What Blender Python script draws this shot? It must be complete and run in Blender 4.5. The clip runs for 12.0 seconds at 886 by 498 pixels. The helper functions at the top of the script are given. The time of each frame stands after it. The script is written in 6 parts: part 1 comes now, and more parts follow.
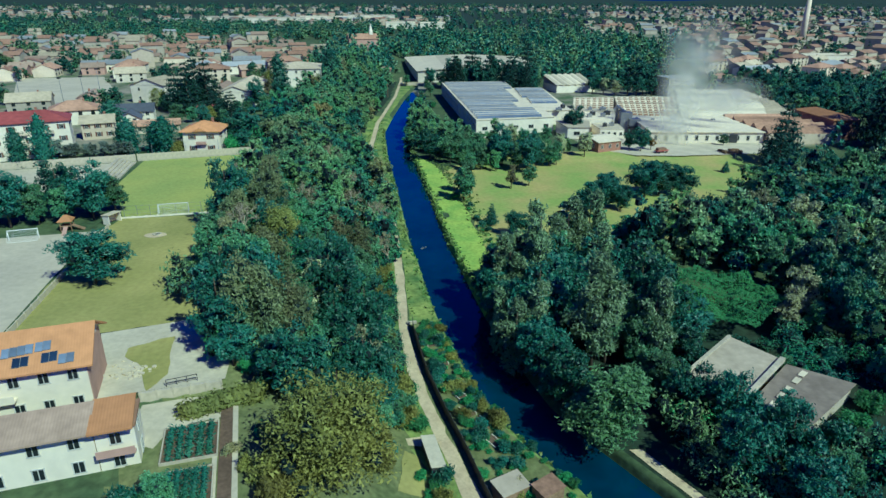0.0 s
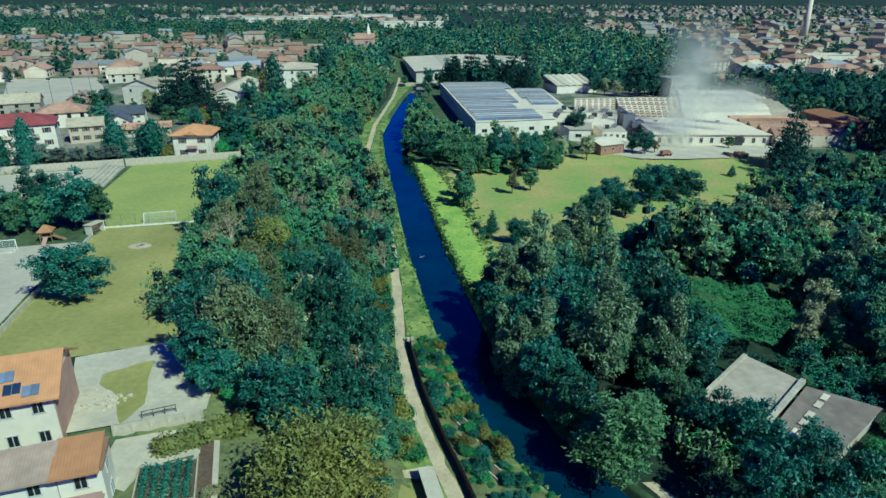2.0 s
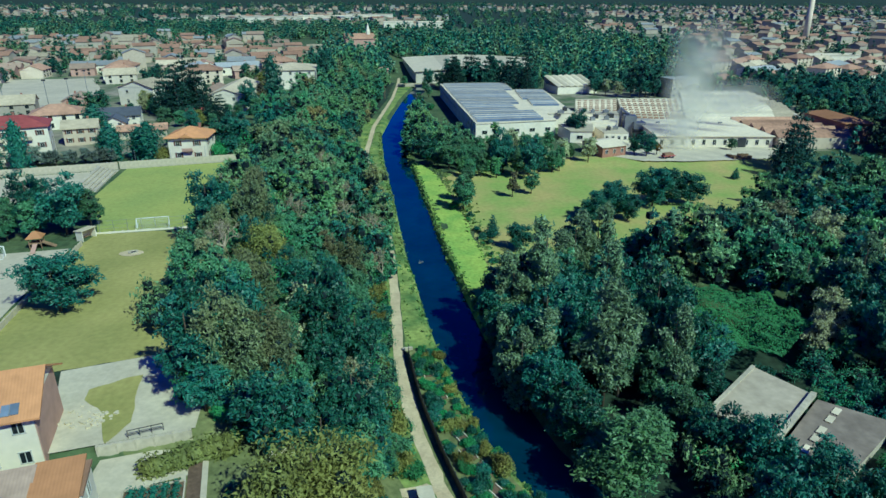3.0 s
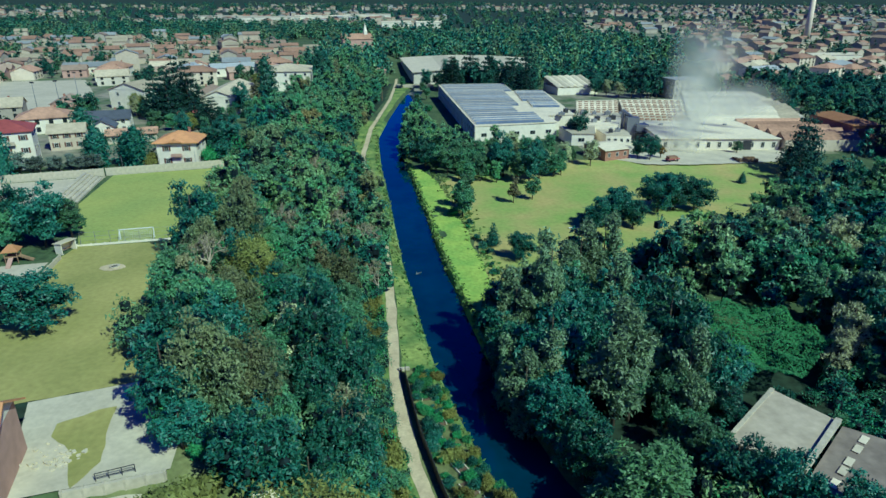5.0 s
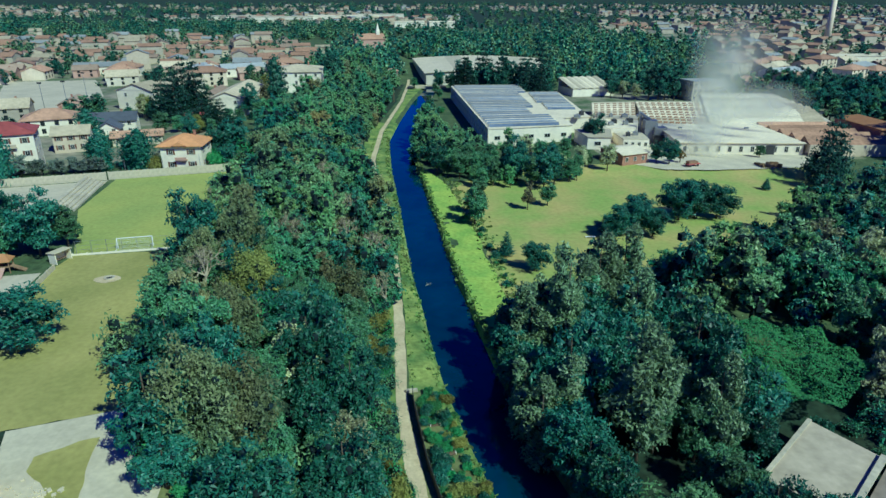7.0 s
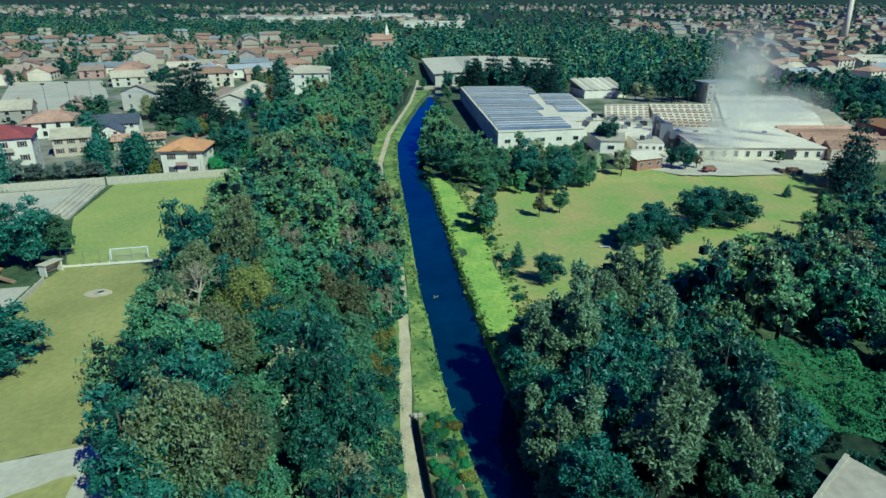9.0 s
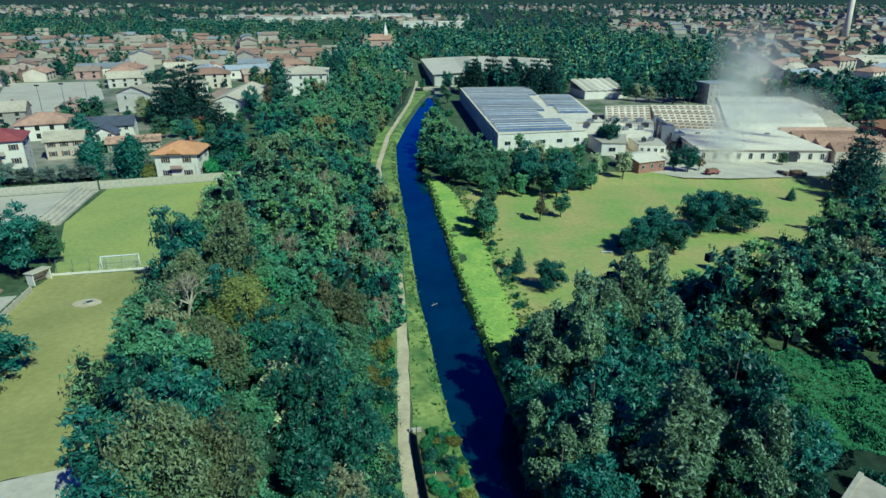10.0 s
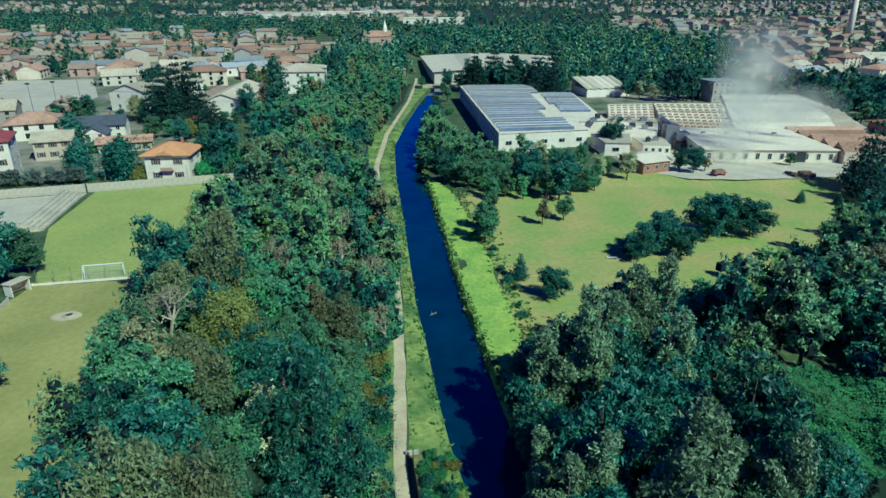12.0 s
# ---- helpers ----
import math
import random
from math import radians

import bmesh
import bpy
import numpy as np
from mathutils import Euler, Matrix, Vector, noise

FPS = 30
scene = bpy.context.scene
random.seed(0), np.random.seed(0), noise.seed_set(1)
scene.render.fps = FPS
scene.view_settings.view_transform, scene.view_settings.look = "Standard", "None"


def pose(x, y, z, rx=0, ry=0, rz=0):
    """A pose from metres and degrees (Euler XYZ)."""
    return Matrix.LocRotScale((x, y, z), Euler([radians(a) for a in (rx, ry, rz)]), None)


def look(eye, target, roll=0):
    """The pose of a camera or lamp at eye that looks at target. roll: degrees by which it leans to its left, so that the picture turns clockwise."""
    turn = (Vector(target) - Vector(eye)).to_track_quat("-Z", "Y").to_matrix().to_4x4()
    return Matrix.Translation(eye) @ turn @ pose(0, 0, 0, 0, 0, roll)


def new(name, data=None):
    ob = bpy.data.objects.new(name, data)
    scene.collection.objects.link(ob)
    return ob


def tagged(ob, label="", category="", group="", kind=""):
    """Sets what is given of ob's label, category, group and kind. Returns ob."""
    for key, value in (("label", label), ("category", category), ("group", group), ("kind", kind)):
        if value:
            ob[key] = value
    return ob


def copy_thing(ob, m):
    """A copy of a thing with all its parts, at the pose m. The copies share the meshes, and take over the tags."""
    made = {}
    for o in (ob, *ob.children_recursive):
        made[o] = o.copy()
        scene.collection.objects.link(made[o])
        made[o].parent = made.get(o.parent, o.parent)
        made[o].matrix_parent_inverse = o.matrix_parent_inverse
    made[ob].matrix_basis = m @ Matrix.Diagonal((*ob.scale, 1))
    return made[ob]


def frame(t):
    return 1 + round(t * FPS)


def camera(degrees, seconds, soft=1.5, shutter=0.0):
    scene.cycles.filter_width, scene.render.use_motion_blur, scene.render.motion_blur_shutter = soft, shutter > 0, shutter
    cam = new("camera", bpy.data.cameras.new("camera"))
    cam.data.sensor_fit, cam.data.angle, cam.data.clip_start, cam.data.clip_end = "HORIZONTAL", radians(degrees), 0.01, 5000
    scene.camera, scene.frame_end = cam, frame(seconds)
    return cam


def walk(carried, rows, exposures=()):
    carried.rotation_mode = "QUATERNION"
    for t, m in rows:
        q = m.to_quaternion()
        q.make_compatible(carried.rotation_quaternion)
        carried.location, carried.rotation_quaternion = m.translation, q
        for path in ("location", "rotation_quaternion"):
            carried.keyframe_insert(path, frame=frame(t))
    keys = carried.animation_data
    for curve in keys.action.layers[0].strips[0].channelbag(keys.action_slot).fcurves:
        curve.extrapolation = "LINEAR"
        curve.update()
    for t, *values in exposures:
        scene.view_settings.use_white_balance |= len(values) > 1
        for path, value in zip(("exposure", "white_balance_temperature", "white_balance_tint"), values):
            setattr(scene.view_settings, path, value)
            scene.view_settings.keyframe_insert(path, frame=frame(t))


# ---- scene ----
cam = camera(70.0, 12.0)
SUN, SKY, EXPOSURE, KELVIN, TINT = 5.0, 0.0155, -0.06, 3950, 2.0
PATH = [
    (0, (-0.269, -3.085, 56.339), (-0.254, -1.225, 55.602), 0.1),
    (0.5, (-0.264, -1.334, 56.308), (-0.249, 0.525, 55.571), 0.1),
    (1, (-0.272, 0.166, 56.253), (-0.256, 2.025, 55.516), 0.1),
    (1.5, (-0.243, 1.896, 56.279), (-0.226, 3.755, 55.541), 0.1),
    (2, (-0.253, 3.433, 56.319), (-0.234, 5.292, 55.58), 0.1),
    (2.5, (-0.18, 5.115, 56.399), (-0.162, 6.973, 55.661), 0.1),
    (3, (-0.087, 6.691, 56.452), (-0.068, 8.549, 55.713), 0.1),
    (5, (0.015, 13.313, 56.398), (0.038, 15.171, 55.658), -0.0),
    (5.5, (0.038, 15.019, 56.35), (0.062, 16.877, 55.61), -0.0),
    (6, (0.091, 16.68, 56.262), (0.115, 18.538, 55.522), -0.0),
    (6.5, (0.111, 18.329, 56.224), (0.129, 20.187, 55.484), -0.0),
    (7, (0.204, 19.98, 56.177), (0.19, 21.838, 55.437), 0.0),
    (9, (0.226, 26.39, 56.21), (0.185, 28.248, 55.469), 0.0),
    (9.5, (0.255, 28.099, 56.286), (0.215, 29.957, 55.545), 0.0),
    (10, (0.188, 29.607, 56.363), (0.149, 31.464, 55.622), 0.0),
    (10.5, (0.265, 31.325, 56.354), (0.226, 33.182, 55.612), -0.0),
    (11, (0.301, 32.926, 56.288), (0.261, 34.782, 55.546), -0.0),
    (11.5, (0.306, 34.57, 56.22), (0.26, 36.426, 55.476), 0.0),
    (12, (0.333, 35.148, 56.34), (0.293, 37.002, 55.589), -0.0),
]
walk(cam, [(t, look(eye, target, roll)) for t, eye, target, roll in PATH], [(0, EXPOSURE, KELVIN, TINT)])

# ---- light ----
SUN_TO = Vector((0.68, -0.72, 0.98)).normalized()
world = bpy.data.worlds.new("sky")
scene.world = world
world.use_nodes = True
sky = world.node_tree.nodes.new("ShaderNodeTexSky")
sky.sky_type, sky.sun_disc = "NISHITA", False
sky.ozone_density, sky.air_density = 6.0, 1.3
sky.sun_elevation = math.asin(SUN_TO.z)
sky.sun_rotation = math.atan2(SUN_TO.x, SUN_TO.y)
background = world.node_tree.nodes["Background"]
background.inputs["Strength"].default_value = SKY
deep = world.node_tree.nodes.new("ShaderNodeVectorMath")
deep.operation = "MULTIPLY"
deep.inputs[1].default_value = (0.30, 0.72, 3.3)
world.node_tree.links.new(sky.outputs[0], deep.inputs[0])
world.node_tree.links.new(deep.outputs[0], background.inputs["Color"])
sun = new("sun", bpy.data.lights.new("sun", "SUN"))
sun.data.energy, sun.data.angle, sun.data.color = SUN, radians(0.5), (1.0, 0.86, 0.40)
sun.matrix_world = look(SUN_TO * 100, (0, 0, 0))


# ---- materials ----
def material(name, colour, rough=0.8, vary=0.35, scale=1.0, second=None, bump=0.2, spec=0.3, metal=0.0, per="", leaf=0.0, stretch=(1, 1, 1), coarse=0.12):
    """A surface with grain at one scale and stains at a coarser one; per: 'object' or 'island' shifts the shade of each piece."""
    m = bpy.data.materials.new(name)
    m.use_nodes = True
    nt = m.node_tree
    bsdf = nt.nodes["Principled BSDF"]
    co = nt.nodes.new("ShaderNodeTexCoord")
    mp = nt.nodes.new("ShaderNodeMapping")
    mp.inputs["Scale"].default_value = stretch
    nt.links.new(co.outputs["Object"], mp.inputs["Vector"])
    fine = nt.nodes.new("ShaderNodeTexNoise")
    fine.inputs["Scale"].default_value, fine.inputs["Detail"].default_value = scale, 6.0
    wide = nt.nodes.new("ShaderNodeTexNoise")
    wide.inputs["Scale"].default_value, wide.inputs["Detail"].default_value = scale * coarse, 4.0
    for n in (fine, wide):
        nt.links.new(mp.outputs[0], n.inputs["Vector"])
    second = second or tuple(c * (1 - vary) for c in colour)
    ramp = nt.nodes.new("ShaderNodeMix")
    ramp.data_type = "RGBA"
    ramp.inputs["A"].default_value, ramp.inputs["B"].default_value = (*colour, 1), (*second, 1)
    spread = nt.nodes.new("ShaderNodeMapRange")
    spread.inputs["From Min"].default_value, spread.inputs["From Max"].default_value = 0.35, 0.65
    nt.links.new(wide.outputs["Fac"], spread.inputs["Value"])
    nt.links.new(spread.outputs[0], ramp.inputs["Factor"])
    shade = nt.nodes.new("ShaderNodeHueSaturation")
    level = nt.nodes.new("ShaderNodeMapRange")
    level.inputs["From Min"].default_value, level.inputs["From Max"].default_value = 0.25, 0.75
    level.inputs["To Min"].default_value, level.inputs["To Max"].default_value = 1 - vary, 1 + vary
    nt.links.new(fine.outputs["Fac"], level.inputs["Value"])
    last = level.outputs[0]
    if per:
        info = nt.nodes.new("ShaderNodeNewGeometry" if per == "island" else "ShaderNodeObjectInfo")
        rnd = info.outputs["Random Per Island" if per == "island" else "Random"]
        lift = nt.nodes.new("ShaderNodeMapRange")
        lift.inputs["To Min"].default_value, lift.inputs["To Max"].default_value = 0.72, 1.28
        nt.links.new(rnd, lift.inputs["Value"])
        times = nt.nodes.new("ShaderNodeMath")
        times.operation = "MULTIPLY"
        nt.links.new(last, times.inputs[0])
        nt.links.new(lift.outputs[0], times.inputs[1])
        last = times.outputs[0]
        if per == "island":
            ob_info = nt.nodes.new("ShaderNodeObjectInfo")
            turn = nt.nodes.new("ShaderNodeMapRange")
            turn.inputs["To Min"].default_value, turn.inputs["To Max"].default_value = 0.480, 0.503
            nt.links.new(ob_info.outputs["Random"], turn.inputs["Value"])
            nt.links.new(turn.outputs[0], shade.inputs["Hue"])
            lift2 = nt.nodes.new("ShaderNodeMapRange")
            lift2.inputs["To Min"].default_value, lift2.inputs["To Max"].default_value = 0.65, 1.3
            nt.links.new(ob_info.outputs["Random"], lift2.inputs["Value"])
            times2 = nt.nodes.new("ShaderNodeMath")
            times2.operation = "MULTIPLY"
            nt.links.new(last, times2.inputs[0])
            nt.links.new(lift2.outputs[0], times2.inputs[1])
            last = times2.outputs[0]
    nt.links.new(last, shade.inputs["Value"])
    nt.links.new(ramp.outputs["Result"], shade.inputs["Color"])
    nt.links.new(shade.outputs[0], bsdf.inputs["Base Color"])
    bsdf.inputs["Roughness"].default_value, bsdf.inputs["Metallic"].default_value = rough, metal
    bsdf.inputs["Specular IOR Level"].default_value = spec
    if bump:
        b = nt.nodes.new("ShaderNodeBump")
        b.inputs["Strength"].default_value = bump
        b.inputs["Distance"].default_value = 0.1 / max(scale, 0.1)
        nt.links.new(fine.outputs["Fac"], b.inputs["Height"])
        nt.links.new(b.outputs[0], bsdf.inputs["Normal"])
    if leaf:
        through_leaf = nt.nodes.new("ShaderNodeBsdfTranslucent")
        nt.links.new(shade.outputs[0], through_leaf.inputs["Color"])
        both = nt.nodes.new("ShaderNodeMixShader")
        both.inputs[0].default_value = leaf
        nt.links.new(bsdf.outputs[0], both.inputs[1])
        nt.links.new(through_leaf.outputs[0], both.inputs[2])
        nt.links.new(both.outputs[0], nt.nodes["Material Output"].inputs["Surface"])
    return m


def ribbed(name, colour, period, depth, rough=0.7, vary=0.25, axis="X", metal=0.0, per="object"):
    """Tiles or sheets in rows: a wave along one axis gives the ribs."""
    m = material(name, colour, rough, vary, 0.8, per=per, bump=0, metal=metal)
    nt = m.node_tree
    wave = nt.nodes.new("ShaderNodeTexWave")
    wave.bands_direction = axis
    wave.inputs["Scale"].default_value = 0.314 / period
    wave.inputs["Distortion"].default_value = 0.4
    co = nt.nodes.new("ShaderNodeTexCoord")
    nt.links.new(co.outputs["Object"], wave.inputs["Vector"])
    b = nt.nodes.new("ShaderNodeBump")
    b.inputs["Strength"].default_value, b.inputs["Distance"].default_value = 0.16, depth
    nt.links.new(wave.outputs["Fac"], b.inputs["Height"])
    nt.links.new(b.outputs[0], nt.nodes["Principled BSDF"].inputs["Normal"])
    return m


M = {
    "ground": material("rough_grass", (0.10, 0.13, 0.05), 0.95, 0.4, 0.9, (0.055, 0.085, 0.035), 0.6),
    # Woodland floor, its colour darkened to imitate shade in gaps between trees
    "shade_toned_floor": material("undergrowth", (0.020, 0.042, 0.026), 0.95, 0.5, 0.7, (0.028, 0.038, 0.020), 0.6),
    "pitch": material("pitch_grass", (0.38, 0.39, 0.085), 0.95, 0.15, 1.5, (0.31, 0.35, 0.08), 0.3, coarse=0.05),
    "dry_pitch": material("dry_grass", (0.39, 0.35, 0.10), 0.95, 0.15, 1.2, (0.28, 0.27, 0.07), 0.3, coarse=0.06),
    "meadow": material("meadow_grass", (0.29, 0.36, 0.07), 0.95, 0.14, 0.8, (0.43, 0.36, 0.11), 0.4, coarse=0.09),
    "bank": material("bank_grass", (0.40, 0.49, 0.065), 0.95, 0.25, 1.2, (0.27, 0.40, 0.055), 0.7, coarse=0.12),
    "verge": material("verge_grass", (0.30, 0.35, 0.075), 0.95, 0.35, 1.2, (0.10, 0.17, 0.04), 0.7, coarse=0.15),
    "gravel": material("path_gravel", (0.62, 0.51, 0.30), 0.95, 0.15, 3.0, (0.49, 0.39, 0.23), 0.3),
    "sand": material("pitch_sand", (0.55, 0.48, 0.34), 0.95, 0.1, 1.0, (0.48, 0.42, 0.30), 0.15),
    "paving": material("paving", (0.60, 0.53, 0.37), 0.9, 0.12, 1.5, (0.50, 0.44, 0.31), 0.15),
    "concrete": material("concrete", (0.56, 0.49, 0.35), 0.9, 0.2, 1.2, (0.43, 0.38, 0.28), 0.2),
    "old_roof": material("weathered_roof_sheet", (0.50, 0.42, 0.30), 0.9, 0.15, 0.8, (0.37, 0.31, 0.22), 0.2, coarse=0.3),
    "worn_roof": material("brown_stained_roof_sheet", (0.27, 0.22, 0.17), 0.9, 0.2, 0.8, (0.20, 0.16, 0.125), 0.2, coarse=0.35),
    "white_wall": material("white_render", (0.86, 0.78, 0.60), 0.9, 0.08, 0.8, (0.74, 0.66, 0.50), 0.1),
    "cream_wall": material("cream_render", (0.68, 0.57, 0.41), 0.9, 0.1, 0.8, (0.58, 0.48, 0.34), 0.1, per="object"),
    "grey_wall": material("grey_render", (0.58, 0.51, 0.39), 0.9, 0.12, 0.8, (0.48, 0.42, 0.32), 0.1, per="object"),
    "rose_wall": material("rose_render", (0.52, 0.33, 0.25), 0.9, 0.12, 0.8, (0.46, 0.29, 0.22), 0.1),
    "brick_wall": material("brick_wall", (0.38, 0.20, 0.13), 0.9, 0.2, 3.0, (0.30, 0.16, 0.11), 0.2),
    "tile": ribbed("terracotta_tiles", (0.45, 0.27, 0.165), 0.3, 0.06),
    "tile_orange": ribbed("orange_tiles", (0.52, 0.26, 0.10), 0.3, 0.06, vary=0.15),
    "tile_red": ribbed("dark_red_tiles", (0.33, 0.085, 0.075), 0.3, 0.06, vary=0.2),
    "tile_brown": ribbed("brown_tiles", (0.40, 0.29, 0.20), 0.3, 0.06, vary=0.2),
    "tile_ochre": ribbed("ochre_tiles", (0.54, 0.45, 0.29), 0.3, 0.06, vary=0.2),
    "slate": ribbed("blue_grey_roofing", (0.10, 0.105, 0.125), 0.4, 0.04, vary=0.2),
    "sheet_white": ribbed("pale_roof_sheet", (0.66, 0.57, 0.39), 0.9, 0.06, vary=0.12),
    "sheet_grey": ribbed("grey_roof_sheet", (0.40, 0.40, 0.38), 0.9, 0.06, vary=0.15),
    "glass": material("window_glass", (0.02, 0.025, 0.03), 0.12, 0.2, 0.5, spec=0.6, bump=0),
    "solar": material("solar_glass", (0.20, 0.235, 0.31), 0.3, 0.25, 0.6, spec=0.6, bump=0, per="object"),
    "solar_dark": material("dark_solar_glass", (0.035, 0.055, 0.11), 0.2, 0.25, 0.6, spec=0.5, bump=0, per="object"),
    "shutter": material("shutter_paint", (0.16, 0.075, 0.05), 0.6, 0.2, 2.0, bump=0.1),
    "frame": material("window_frame_paint", (0.6, 0.58, 0.52), 0.5, 0.08, 2.0, bump=0.05),
    "white_paint": material("white_paint", (0.8, 0.79, 0.75), 0.5, 0.08, 2.0, bump=0.05),
    "steel": material("galvanised_steel", (0.38, 0.38, 0.38), 0.45, 0.15, 2.0, metal=0.6, bump=0.05),
    "dark_metal": material("dark_metal", (0.05, 0.05, 0.055), 0.6, 0.2, 2.0, bump=0.05),
    "rust": material("rusty_steel", (0.30, 0.18, 0.11), 0.85, 0.4, 1.5, bump=0.2),
    "bark": material("bark", (0.13, 0.10, 0.07), 0.95, 0.3, 4.0, bump=0.4),
    "pale_bark": material("bare_branch", (0.42, 0.36, 0.25), 0.95, 0.25, 4.0, bump=0.3),
    "timber": material("weathered_timber", (0.30, 0.20, 0.11), 0.9, 0.3, 3.0, bump=0.3),
    "soil": material("garden_soil", (0.16, 0.11, 0.07), 0.95, 0.3, 2.0, bump=0.5),
    # Near-black colour standing in for shade inside tree crowns; also on distant trunks
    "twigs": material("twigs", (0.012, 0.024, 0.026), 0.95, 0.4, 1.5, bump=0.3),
    "town_ground": material("streets_and_gardens", (0.30, 0.26, 0.19), 0.95, 0.3, 0.3, (0.09, 0.13, 0.05), 0.3, coarse=0.2),
    "leaf": material("green_leaves", (0.075, 0.240, 0.122), 0.55, 0.22, 0.35, (0.225, 0.325, 0.115), 0, spec=0.5, per="island", leaf=0.24),
    "leaf_fresh": material("fresh_green_leaves", (0.125, 0.315, 0.125), 0.55, 0.22, 0.35, (0.215, 0.330, 0.095), 0, spec=0.5, per="island", leaf=0.26),
    "leaf_dark": material("dark_leaves", (0.034, 0.132, 0.100), 0.5, 0.22, 0.35, (0.080, 0.190, 0.105), bump=0, spec=0.5, per="island", leaf=0.16),
    "leaf_yellow": material("yellow_green_leaves", (0.300, 0.290, 0.050), 0.65, 0.2, 0.5, (0.190, 0.240, 0.060), 0, per="island", leaf=0.28),
    "leaf_olive": material("olive_brown_leaves", (0.120, 0.220, 0.105), 0.65, 0.22, 0.5, (0.270, 0.225, 0.075), 0, per="island", leaf=0.2),
    "leaf_gold": material("golden_leaves", (0.42, 0.30, 0.04), 0.65, 0.25, 0.7, (0.30, 0.24, 0.05), 0, per="island", leaf=0.28),
    "leaf_pale": material("silvery_leaves", (0.52, 0.54, 0.29), 0.6, 0.15, 0.5, (0.38, 0.43, 0.22), 0, per="island", leaf=0.25),
    "leaf_aspen": material("pale_green_leaves", (0.175, 0.285, 0.150), 0.5, 0.25, 0.6, (0.255, 0.335, 0.140), 0, spec=0.5, per="island", leaf=0.24),
    "leaf_grey": material("grey_green_leaves", (0.235, 0.28, 0.23), 0.6, 0.2, 0.5, (0.16, 0.21, 0.16), 0, per="island", leaf=0.2),
    "leaf_brown": material("browned_leaves", (0.30, 0.26, 0.12), 0.75, 0.2, 0.7, (0.19, 0.23, 0.10), 0, per="island", leaf=0.2),
    "leaf_blue": material("blue_green_needles", (0.026, 0.075, 0.055), 0.6, 0.25, 0.7, bump=0, per="island", leaf=0.12),
    "garden_grass": material("garden_grass", (0.20, 0.21, 0.075), 0.95, 0.35, 1.2, (0.13, 0.15, 0.05), 0.6, coarse=0.2),
    "tall_grass": material("tall_grass_blades", (0.15, 0.26, 0.06), 0.7, 0.3, 0.7, (0.22, 0.26, 0.08), 0, per="island", leaf=0.3),
    "ivy": material("ivy_leaves", (0.125, 0.37, 0.11), 0.6, 0.25, 0.7, (0.09, 0.28, 0.095), 0, per="island", leaf=0.34),
}
water = material("river_water", (0.004, 0.030, 0.066), 0.06, 0.25, 0.25, bump=0.05, spec=0.5)
M["water"] = water


